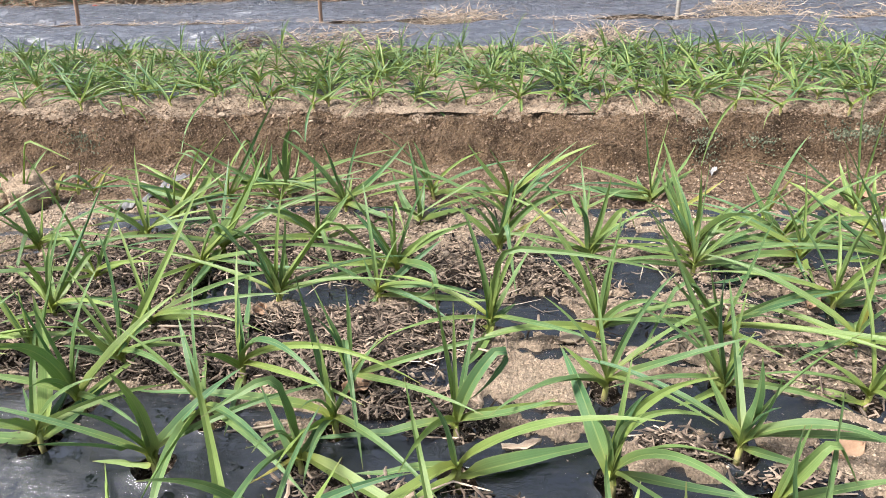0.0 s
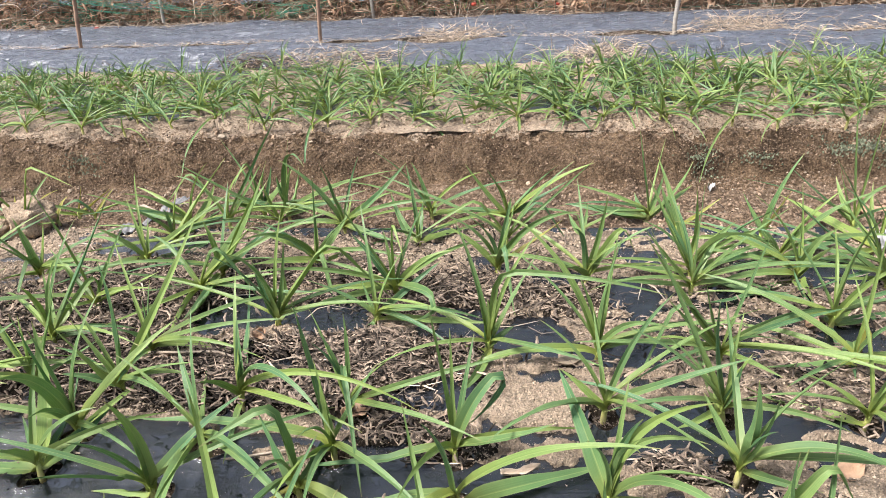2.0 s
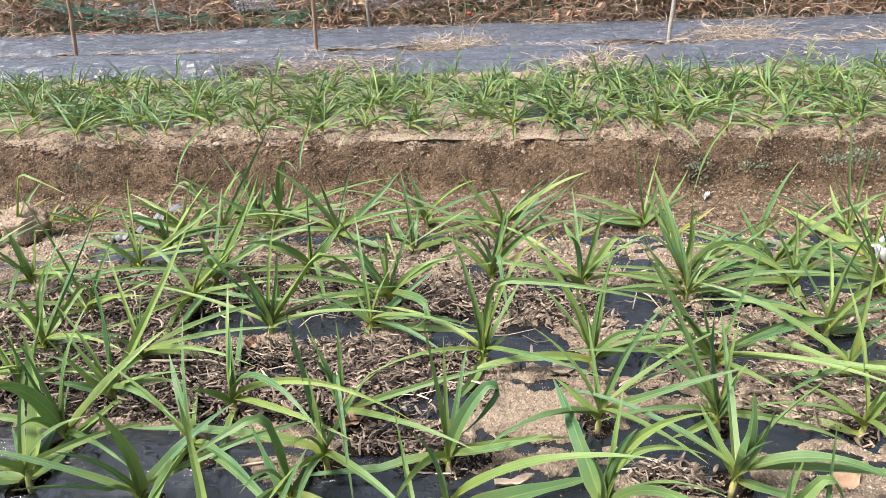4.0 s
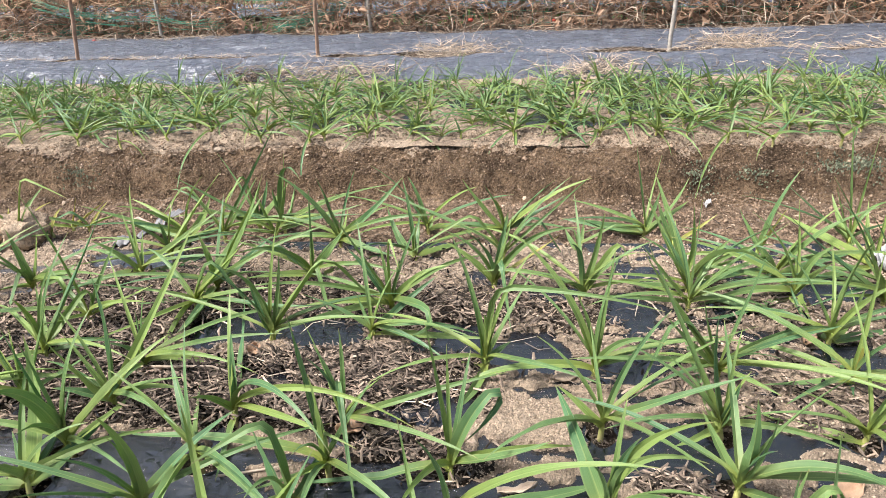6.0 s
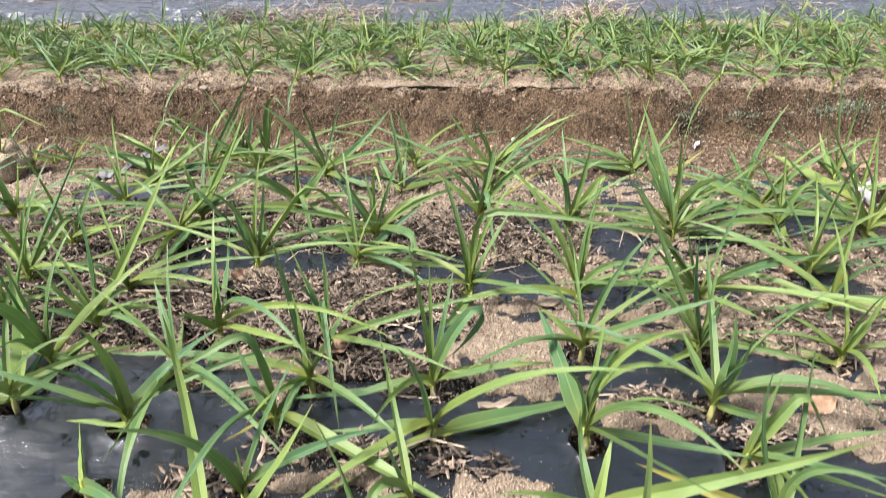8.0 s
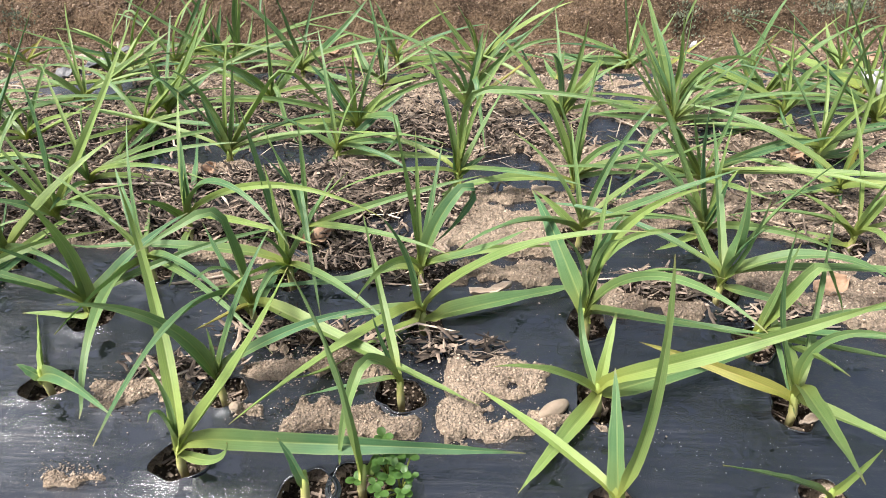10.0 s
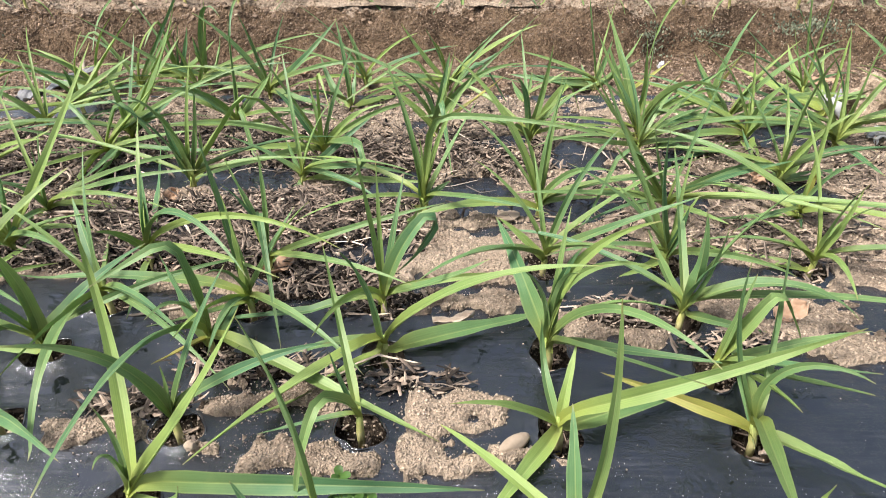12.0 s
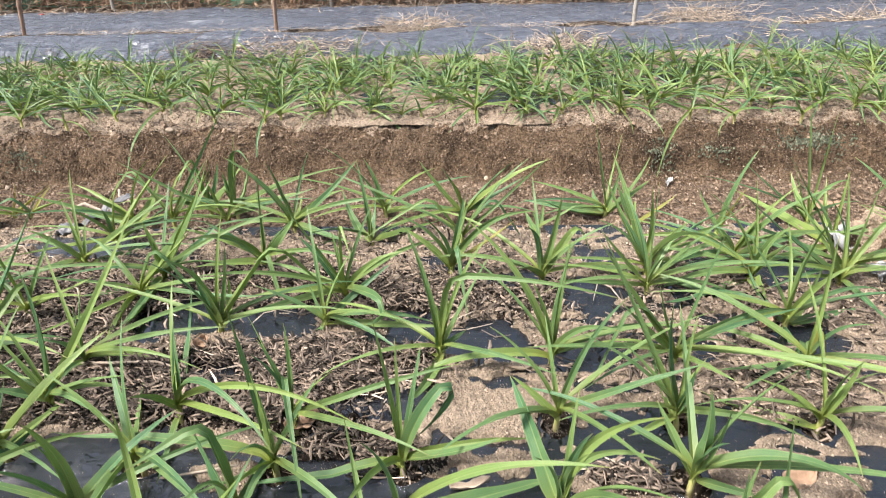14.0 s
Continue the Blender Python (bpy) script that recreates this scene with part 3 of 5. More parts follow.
garlic(-0.271, 0.876, (139, 0.115, 56, 48, 0.0131), (208, 0.223, 89, 78, 0.0134, 1.4, 0.65, 101), (332, 0.304, -1, -2, 0.0147),
       (223, 0.067, 0, 0, 0.0065), (273, 0.363, 45, -2, 0.0102), (266, 0.155, 78, 10, 0.0067), (265, -0.118, 16, 0, 0.0110), yellow=(3,), swing=2)
garlic(-0.244, 0.943, (127, 0.216, 68, 71, 0.0116), (264, 0.195, 45, 7, 0.0093), (224, 0.124, 10, 18, 0.0072), (275, 0.176, 43, -7, 0.0082),
       (23, 0.150, 88, 97, 0.0100), (253, -0.032, 37, 22, 0.0080), (170, 0.344, 2, -18, 0.0110), swing=2, low=1)
garlic(-0.239, 1.020, (159, 0.138, 89, 59, 0.0087), (17, 0.163, 83, 90, 0.0087), (271, -0.091, 32, 16, 0.0088), (8, 0.243, 19, 10, 0.0088),
       (287, 0.263, 88, 46, 0.0082, 1.4, 0.37, 100), (203, 0.128, 89, 54, 0.0087), swing=2, low=1)
garlic(-0.085, 0.947, (72, 0.160, 64, 55, 0.0074), (26, 0.221, 78, 4, 0.0143, 1.4, 0.64, 151), (189, 0.243, -3, -63, 0.0104),
       (258, 0.209, 49, 2, 0.0079), (337, 0.169, 29, 42, 0.0098), swing=2, low=1)
garlic(-0.404, 1.037, (97, 0.126, 65, 62, 0.0105), (287, -0.279, -1, -20, 0.0146), (100, -0.131, 15, 0, 0.0100),
       (245, 0.099, 66, 28, 0.0102), (334, 0.361, 41, -12, 0.0093), (320, 0.301, 62, -40, 0.0093), swing=2, low=1)
garlic(-0.457, 0.863, (225, 0.159, 100, 67, 0.0138), (223, 0.124, 101, 66, 0.0126), (3, -0.186, 78, 46, 0.0119), (51, 0.159, 36, 6, 0.0120), swing=2, low=2)
garlic(-0.596, 1.139, (60, 0.107, 84, 87, 0.0102), (243, 0.098, 76, 33, 0.0115), (242, 0.072, 0, -15, 0.0102), (272, 0.119, 27, -10, 0.0085),
       (14, 0.146, 8, -49, 0.0106), swing=2, low=3)
garlic(0.269, 1.039, (271, -0.265, -1, -2, 0.0132), (142, 0.271, 62, 61, 0.0112), (205, 0.076, 0, -31, 0.0101), (333, 0.086, 77, 84, 0.0099),
       (349, 0.103, 83, 68, 0.0099), (151, 0.125, 59, 30, 0.0087), (173, 0.177, 74, 92, 0.0098), swing=2, low=2)
garlic(-0.752, 1.443, (204, 0.122, 63, 36, 0.0116), (66, 0.091, 74, 73, 0.0070), (223, 0.209, 4, -1, 0.0142), (36, 0.205, 27, 25, 0.0120),
       (228, -0.158, 31, -19, 0.0166), swing=2, low=3)
garlic(-0.731, 1.525, (216, 0.218, 9, 6, 0.0106), (46, 0.207, 49, 41, 0.0147), (260, -0.185, 10, 0, 0.0178), (273, 0.088, 88, 61, 0.0109), swing=2, low=3)
garlic(-0.733, 1.605, (203, 0.228, 28, 29, 0.0112), (337, -0.224, -2, -2, 0.0152), (276, -0.176, 0, -22, 0.0186),
       (218, 0.170, 60, 17, 0.0084), (233, -0.152, 32, 10, 0.0152), swing=2, low=3)
garlic(-0.949, 1.376, (40, 0.121, 70, 76, 0.0087), (152, 0.130, 82, 67, 0.0152), (327, 0.361, 22, 15, 0.0106, 1.4, 0.57, 158),
       (240, -0.109, 51, -47, 0.0187), (229, 0.074, 27, 1, 0.0132), (264, 0.161, 82, 74, 0.0112, 1.4, 0.30, 123), swing=2, low=3)
garlic(-0.614, 0.963, (282, 0.229, 81, 28, 0.0174), (44, 0.177, 90, 99, 0.0115), (43, 0.201, 43, 20, 0.0139), (251, -0.144, 40, -28, 0.0087),
       (281, 0.145, 68, 17, 0.0097), swing=2, low=2)
garlic(-0.629, 0.891, (294, -0.245, -1, -81, 0.0206), (281, -0.188, 19, -44, 0.0149), (257, -0.150, 33, 15, 0.0182),
       (313, -0.141, 26, 7, 0.0072), (234, 0.081, 66, 38, 0.0165), (359, -0.124, 26, 8, 0.0156), swing=2, low=2)
garlic(-0.600, 1.054, (32, 0.226, 77, 93, 0.0115), (207, 0.091, 45, 22, 0.0134), (213, 0.149, 63, 69, 0.0131), (45, 0.296, 51, 55, 0.0118),
       (354, 0.143, 34, -12, 0.0099), swing=2, low=3)
garlic(-0.786, 1.169, (296, 0.160, 89, 42, 0.0113), (21, 0.127, 1, -11, 0.0120), (57, 0.266, 51, 53, 0.0127), (221, 0.081, 17, -3, 0.0099),
       (75, 0.184, 33, 15, 0.0121, 1.4, 0.72, 115), (304, -0.184, 0, -45, 0.0141), swing=2, low=3)
garlic(0.464, 1.454, (194, 0.209, 12, -30, 0.0110), (338, 0.227, 66, 28, 0.0112), (138, 0.134, 50, 52, 0.0096), (208, -0.217, 10, 0, 0.0150),
       (175, 0.091, 70, 34, 0.0095), swing=2, low=4)
garlic(0.456, 1.530, (172, 0.162, 0, -9, 0.0102), (13, 0.183, 83, 58, 0.0106), (20, 0.106, 62, 60, 0.0075), (155, 0.097, 59, 65, 0.0083), yellow=(2,), swing=2)
garlic(0.297, 1.406, (290, 0.314, 67, -14, 0.0118), (220, -0.215, 8, 0, 0.0174), (149, 0.121, 71, 49, 0.0113), (139, 0.184, 56, 59, 0.0113),
       (125, 0.217, 66, 55, 0.0131), (90, 0.063, 64, 53, 0.0070), (141, -0.189, 9, -32, 0.0160), (353, -0.119, 18, -24, 0.0145),
       (347, 0.161, 88, 97, 0.0102), swing=2, low=4)
garlic(0.473, 1.389, (322, 0.129, 88, 44, 0.0149), (349, 0.090, 66, 43, 0.0134), (191, 0.186, 16, -36, 0.0135), (93, -0.072, 15, 1, 0.0204),
       (84, 0.067, 67, 54, 0.0060), (28, -0.207, 16, -17, 0.0159), swing=2, low=4)
garlic(0.654, 1.500, (253, -0.196, 0, -49, 0.0117), (269, -0.238, 5, -37, 0.0186), (41, 0.039, 72, 57, 0.0096), (292, -0.276, 18, 0, 0.0188),
       (217, -0.132, 48, 25, 0.0176), (21, -0.170, 29, 8, 0.0171), swing=2, low=3)
garlic(0.484, 1.255, (265, 0.250, 89, 47, 0.0115), (335, 0.146, 75, 42, 0.0104), (134, 0.213, 9, -43, 0.0115),
       (230, -0.156, 13, -42, 0.0152), (277, -0.150, 19, -43, 0.0133), (201, -0.159, 29, 8, 0.0149), swing=2, low=4)
garlic(-0.050, 1.408, (172, 0.129, 58, 28, 0.0126), (65, 0.143, 69, 58, 0.0144), (209, 0.147, 88, 37, 0.0124), (343, 0.218, 69, 8, 0.0121),
       (4, 0.151, 35, 41, 0.0107), (284, 0.234, 48, 48, 0.0110, 1.4, 0.49, 105), (193, 0.152, 71, 28, 0.0107), (352, 0.146, 71, 81, 0.0106), yellow=(4,), swing=2)
garlic(0.113, 1.376, (11, 0.170, 77, 82, 0.0110), (19, 0.167, 62, 42, 0.0155, 1.4, 0.72, 111), (1, 0.172, 59, 19, 0.0085),
       (182, 0.108, 42, 5, 0.0104), (233, 0.100, 52, 15, 0.0152), (246, 0.165, 88, 27, 0.0101), swing=2, low=3)
garlic(0.116, 1.561, (285, -0.090, 0, -19, 0.0110), (141, 0.044, 75, 59, 0.0062), (2, 0.089, 30, 35, 0.0069), (260, -0.113, 20, -30, 0.0097), swing=2, low=0)
garlic(-0.035, 1.654, (18, 0.166, 52, 34, 0.0140), (4, 0.230, 47, 17, 0.0120), (10, 0.164, 30, 31, 0.0121), (178, 0.156, 52, 58, 0.0102),
       (186, 0.143, 24, -8, 0.0122), (189, 0.118, 24, -12, 0.0112), (72, 0.038, 78, 62, 0.0094), swing=2, low=3)
garlic(0.267, 1.690, (278, -0.116, 8, -29, 0.0163), (10, 0.104, 73, 77, 0.0111), (237, -0.257, 8, -34, 0.0137), (338, -0.197, 9, 0, 0.0192),
       (236, -0.244, 12, 0, 0.0197), (350, -0.157, 0, -30, 0.0160), swing=2, low=3)
garlic(0.303, 1.576, (2, 0.109, 40, 43, 0.0077), (159, 0.101, 65, 71, 0.0105), (75, 0.047, 73, 58, 0.0086), yellow=(0,), swing=2)
garlic(-0.209, 1.523, (119, 0.170, 89, 60, 0.0086), (304, -0.162, 0, -60, 0.0168), (216, -0.173, 10, 0, 0.0180),
       (213, 0.151, 40, -7, 0.0111), (269, -0.113, 0, -69, 0.0166), (47, 0.061, 88, 70, 0.0086), swing=2, low=0)
garlic(-0.205, 1.688, (167, 0.137, 84, 59, 0.0106), (268, -0.075, 0, -27, 0.0137), (204, -0.132, 37, 18, 0.0196),
       (164, 0.082, 63, 49, 0.0086), swing=2, low=3)
garlic(-0.379, 1.581, (14, 0.203, 39, 47, 0.0137), (187, 0.208, 70, 36, 0.0125), (82, 0.071, 63, 53, 0.0083), (273, -0.125, 0, -30, 0.0117),
       (326, 0.171, -1, 6, 0.0152), (181, 0.136, 16, -28, 0.0102), (21, 0.133, 47, 5, 0.0120), swing=2, low=3)
garlic(-0.402, 1.432, (17, 0.125, 50, 57, 0.0179), (183, 0.138, 54, 32, 0.0132), (198, 0.130, 13, -2, 0.0142), (21, 0.096, 81, 87, 0.0094),
       (223, -0.206, -1, 1, 0.0188), (298, 0.252, 37, 42, 0.0090, 1.4, 0.37, 96), (234, 0.191, 63, 3, 0.0109), swing=2, low=3)
garlic(-0.571, 1.385, (48, 0.218, 58, 49, 0.0168), (13, 0.256, 55, 68, 0.0137), (274, 0.202, 4, 9, 0.0122), (91, -0.175, 7, -14, 0.0192),
       (33, 0.141, 32, 34, 0.0150), (154, 0.115, 88, 67, 0.0129), (31, -0.152, 4, -16, 0.0175), swing=2, low=3)
garlic(-0.416, 1.231, (258, 0.209, 88, 37, 0.0172), (22, 0.331, 50, 55, 0.0154, 1.4, 0.54, 108), (15, 0.161, 73, 82, 0.0073),
       (277, -0.118, 27, -82, 0.0152), (190, 0.125, 78, 83, 0.0098), swing=2, low=3)
garlic(-0.223, 1.325, (172, 0.140, 69, 45, 0.0146), (295, 0.220, 88, 66, 0.0083, 1.4, 0.75, 107), (11, 0.109, 76, 82, 0.0102),
       (357, 0.147, 62, 13, 0.0120), (300, 0.361, 29, 8, 0.0137, 1.4, 0.62, 155), (192, 0.178, 14, -11, 0.0121),
       (205, 0.229, 2, -10, 0.0118), (127, 0.118, 85, 65, 0.0077), swing=2, low=3)
garlic(-0.245, 1.246, (31, 0.149, 35, 26, 0.0124), (132, 0.073, 61, 47, 0.0082), (181, 0.139, 42, 22, 0.0113), (177, -0.209, 16, 0, 0.0133),
       (25, -0.042, 70, 53, 0.0101), swing=2, low=3)
garlic(-0.049, 1.171, (136, 0.221, 83, 56, 0.0098), (43, 0.173, 55, 48, 0.0101), (115, 0.063, 81, 64, 0.0139),
       (349, 0.372, 87, 64, 0.0093, 1.4, 0.40, 75), (347, -0.159, 12, 0, 0.0137), (23, 0.052, 43, 25, 0.0109), (77, -0.154, 2, -32, 0.0136), swing=2, low=3)
garlic(0.112, 1.160, (188, 0.249, 13, -36, 0.0129), (163, 0.258, 78, 35, 0.0102), (35, 0.201, 91, 67, 0.0102), (320, 0.156, 72, 7, 0.0102),
       (149, 0.132, 84, 61, 0.0098), (30, 0.116, 0, -24, 0.0093), (109, 0.053, 54, 45, 0.0070), swing=2, low=3)
garlic(0.470, 1.143, (189, 0.136, -1, 5, 0.0118), (141, 0.176, 13, -24, 0.0093), (153, 0.080, 86, 93, 0.0073),
       (75, 0.150, 23, -18, 0.0152, 1.4, 0.30, 132), (265, -0.132, 15, 0, 0.0151), (294, 0.087, 40, 9, 0.0099),
       (263, 0.144, 86, 67, 0.0071, 1.4, 0.53, 105), yellow=(6,), swing=2, low=4)
garlic(-0.453, 0.760, (326, 0.198, 40, -2, 0.0129), (181, 0.029, 46, 39, 0.0091), (304, -0.125, 18, 2, 0.0084), swing=2)
garlic(-1.078, 1.708, (213, 0.110, 23, 22, 0.0082), (45, 0.074, 68, 73, 0.0072), (277, -0.181, 10, 0, 0.0134), yellow=(1, 2,), swing=2)
garlic(-1.235, 1.702, (102, 0.055, 71, 61, 0.0084), (292, -0.214, 9, -6, 0.0153), (336, -0.079, 0, -22, 0.0130), yellow=(0,), swing=2)
garlic(-0.535, 1.678, (304, 0.318, 90, -14, 0.0120), (20, 0.161, 11, 7, 0.0140), (275, -0.178, 0, -47, 0.0190), (206, 0.102, 79, 87, 0.0117),
       (194, 0.145, 29, 20, 0.0127), swing=2, low=3)
garlic(-0.600, 1.693, (248, 0.211, 88, 65, 0.0135, 1.4, 0.70, 110), (22, 0.121, 70, 76, 0.0120), (203, 0.142, 26, 32, 0.0118),
       (274, -0.280, 7, -1, 0.0215), swing=2, low=3)
garlic(0.290, 1.157, (195, 0.256, 56, 61, 0.0123), (191, 0.147, 48, 53, 0.0105), (209, 0.148, 67, 76, 0.0070), (306, 0.116, 25, 6, 0.0081),
       (189, 0.135, 35, -16, 0.0081), (195, 0.285, 58, 49, 0.0073, 1.4, 0.47, 123), (188, 0.236, 16, 3, 0.0094), (333, 0.333, 20, 10, 0.0090), low=4)
garlic(0.276, 0.848, (8, 0.170, 16, 2, 0.0099), (305, 0.162, 27, 28, 0.0112), (297, 0.190, 38, 37, 0.0098), (4, 0.119, 83, 84, 0.0069),
       (4, 0.167, 68, 57, 0.0125, 1.4, 0.61, 120))
garlic(-0.589, 1.326, (72, 0.268, 27, 30, 0.0152), (255, 0.237, 15, 16, 0.0096), (355, 0.194, 21, 10, 0.0092), (267, 0.208, 4, -41, 0.0138),
       (146, 0.177, 50, -9, 0.0090), (350, 0.282, 1, 13, 0.0089), (7, 0.171, 45, 45, 0.0113), (217, 0.207, 29, 22, 0.0067),
       (13, 0.294, 32, 11, 0.0088), (352, 0.222, 62, 56, 0.0077, 1.4, 0.46, 120))
garlic(0.289, 1.350, (52, 0.167, 63, -3, 0.0096), (191, 0.159, 53, 54, 0.0078), (198, 0.178, 15, 10, 0.0084), (356, 0.150, 20, -31, 0.0082),
       (254, 0.213, 84, 78, 0.0050), (346, 0.219, 57, 46, 0.0063), (36, 0.207, 24, -12, 0.0089), low=4)
garlic(0.614, 1.371, (178, 0.245, 38, 44, 0.0115), (30, 0.106, 17, 9, 0.0101), (275, 0.145, 7, 3, 0.0094), (196, 0.142, 13, 13, 0.0081),
       (204, 0.142, 58, 61, 0.0081), (201, 0.291, 61, 52, 0.0068), (18, 0.252, 55, 53, 0.0084, 1.4, 0.49, 61), (152, 0.248, 19, 3, 0.0073), low=4)
garlic(-0.647, 1.608, (5, 0.176, 55, 55, 0.0080), (0, 0.163, 89, 33, 0.0071), (160, 0.179, 70, -6, 0.0066), (353, 0.135, 19, -3, 0.0064),
       (26, 0.264, 57, 54, 0.0071), (335, 0.275, 27, -9, 0.0068), (170, 0.254, 55, 51, 0.0059, 1.4, 0.54, 97))
garlic(-0.531, 1.609, (336, 0.169, 63, 73, 0.0069), (199, 0.120, 75, 77, 0.0078), (355, 0.219, 18, 19, 0.0069), (227, 0.128, 25, 13, 0.0062),
       (202, 0.242, 39, 40, 0.0075), (15, 0.291, 25, -0, 0.0062), (3, 0.211, 20, -0, 0.0058))
garlic(-0.034, 1.524, (7, 0.094, 90, 75, 0.0077), (7, 0.217, 64, 37, 0.0068), (4, 0.235, 43, 44, 0.0055), (194, 0.119, 52, 24, 0.0055),
       (195, 0.265, 56, 54, 0.0066, 1.4, 0.45, 85), (13, 0.212, 49, 46, 0.0071, 1.4, 0.49, 106), (165, 0.297, 23, 17, 0.0073))
garlic(0.646, 1.594, (190, 0.208, 40, 43, 0.0069), (24, 0.131, 91, -16, 0.0080), (203, 0.144, 62, 66, 0.0046), (22, 0.133, 21, -13, 0.0075),
       (130, 0.239, 78, 81, 0.0054), (55, 0.209, 81, 74, 0.0051), (189, 0.260, 29, 15, 0.0060))
garlic(-1.120, 1.589, (356, 0.115, 72, 42, 0.0065), (147, 0.087, 25, 18, 0.0066), (347, 0.110, 13, 13, 0.0045),
       (344, 0.281, 67, 62, 0.0071, 1.4, 0.62, 82), (202, 0.275, 63, 61, 0.0065, 1.4, 0.53, 65), (214, 0.291, 23, 1, 0.0071))
garlic(0.635, 1.399, (190, 0.148, 57, 43, 0.0070), (52, 0.102, 48, -3, 0.0074), (197, 0.126, 21, 21, 0.0070), (159, 0.244, 20, 10, 0.0087),
       (214, 0.269, 16, 6, 0.0070), (333, 0.332, 21, 14, 0.0078), low=4)
garlic(-0.743, 1.057, (4, 0.198, 61, 64, 0.0102), (359, 0.129, 83, 83, 0.0105), (3, 0.152, 29, 34, 0.0094), (176, 0.163, 80, 82, 0.0063),
       (207, 0.259, 18, -10, 0.0093), (151, 0.266, 53, 45, 0.0090))
garlic(-0.768, 1.275, (7, 0.182, 66, 53, 0.0085), (145, 0.167, 26, 25, 0.0092), (1, 0.161, 25, 27, 0.0085), (262, 0.139, 25, 24, 0.0085),
       (209, 0.335, 16, -8, 0.0092), (335, 0.237, 29, 14, 0.0087), (188, 0.251, 84, 72, 0.0049))
edge = random.Random(9)
for gx, gy in [(0.19 * c + 0.07 + edge.uniform(-0.02, 0.02), 0.665 + 0.1 * r + edge.uniform(-0.015, 0.015)) for r in range(10) for c in (-8, -7, -6, -5, 4, 5, 6, 7)]:
    if not -0.62 - 0.5 * (gy - 0.65) < gx < 0.52 + 0.28 * (gy - 0.65) and not (gx < -0.85 and gy > 1.36):
        garlic(gx, gy, *wild(edge, 7, 0.19))

for gx, gy, gn in ((-1.03, 1.70, 4), (-1.19, 1.68, 4), (-1.42, 1.60, 6), (-1.30, 1.42, 5), (-1.08, 1.64, 2), (-1.12, 1.44, 2)):
    garlic(gx, gy, *wild(edge, gn, 0.10, 0, 0.008), tall=0.02, thick=0.004, z=float(height(gx, gy)), yellow=(0,), label="small yellowing garlic seedling at the bed's edge")


# ---- garlic along the lip of the far bed, some leaves hanging over it ----
def far_garlic(x, y, *leaves):
    leaves = [(az, length, rise, fall, 0.75 * width) for az, length, rise, fall, width in leaves]
    garlic(x, y, *leaves, z=0.0, thick=0.004, label="green garlic plant at the far bed's edge", group="garlic plants in the far bed", floor=-0.085)


far_garlic(-0.337, 2.323, (320, 0.304, -4, -72, 0.0112), (201, 0.114, 45, 38, 0.0099), (1, 0.118, 80, 61, 0.0083), (348, 0.127, 21, -2, 0.0099))
far_garlic(-0.017, 2.322, (272, 0.170, 8, -92, 0.0127), (237, 0.219, 3, -73, 0.0079), (5, 0.132, 89, 74, 0.0114), (351, 0.112, 22, -36, 0.0098),
       (201, 0.107, 39, 39, 0.0098))
far_garlic(0.124, 2.327, (198, 0.143, 66, 66, 0.0114), (357, 0.143, 70, 70, 0.0115), (309, 0.151, 16, -69, 0.0097), (204, 0.166, 20, -14, 0.0097),
       (199, 0.151, 36, 37, 0.0098))
far_garlic(0.274, 2.376, (198, 0.090, 45, 45, 0.0152), (355, 0.091, 67, 50, 0.0119), (294, 0.216, 7, -66, 0.0098))
far_garlic(0.411, 2.294, (197, 0.127, 42, 42, 0.0114), (203, 0.115, 70, 71, 0.0098), (309, 0.177, 15, -51, 0.0081), (42, 0.110, 26, 24, 0.0101))
far_garlic(0.584, 2.256, (244, 0.315, 8, -72, 0.0093), (65, 0.126, 55, 18, 0.0101), (196, 0.149, 24, 24, 0.0114), (308, 0.143, 21, -11, 0.0098))
far_garlic(0.697, 2.223, (46, 0.117, 27, 24, 0.0101), (194, 0.138, 30, 29, 0.0098), (231, 0.108, 14, -89, 0.0081), (8, 0.122, 20, -40, 0.0101))
far_garlic(-0.182, 2.306, (192, 0.068, 81, 60, 0.0082), (12, 0.076, 42, -17, 0.0082), (205, 0.074, 22, -47, 0.0082))
far_garlic(-1.419, 2.296, (142, 0.167, 38, 22, 0.0121), (356, 0.143, 51, 51, 0.0117), (357, 0.133, 21, 15, 0.0116), (178, 0.143, 21, -30, 0.0120))
far_garlic(-0.802, 2.286, (195, 0.114, 79, 68, 0.0104), (356, 0.121, 58, 58, 0.0103), (167, 0.113, 23, 7, 0.0106), (353, 0.135, 21, -32, 0.0103))
far_garlic(-0.647, 2.280, (278, 0.236, 7, -90, 0.0097), (356, 0.124, 31, 31, 0.0117), (154, 0.123, 33, 26, 0.0103), (359, 0.127, 73, 69, 0.0101))
far_garlic(-0.994, 2.373, (268, 0.307, 2, -65, 0.0106), (191, 0.108, 88, 78, 0.0111), (355, 0.150, 22, 23, 0.0110), (168, 0.147, 23, 2, 0.0113))
far_garlic(-1.259, 2.269, (4, 0.060, 89, 78, 0.0094), (338, 0.131, 15, -79, 0.0074), (174, 0.069, 24, -24, 0.0076))
far_garlic(0.877, 2.226, (201, 0.119, 53, 54, 0.0101), (36, 0.116, 24, 8, 0.0105), (200, 0.141, 20, -6, 0.0101))
far_garlic(-1.637, 2.327, (130, 0.147, 48, 17, 0.0127), (359, 0.142, 32, 31, 0.0123), (185, 0.110, 21, -58, 0.0127))
far_garlic(-1.123, 2.320, (141, 0.127, 54, 14, 0.0113), (356, 0.132, 55, 55, 0.0111), (356, 0.135, 20, -4, 0.0110))
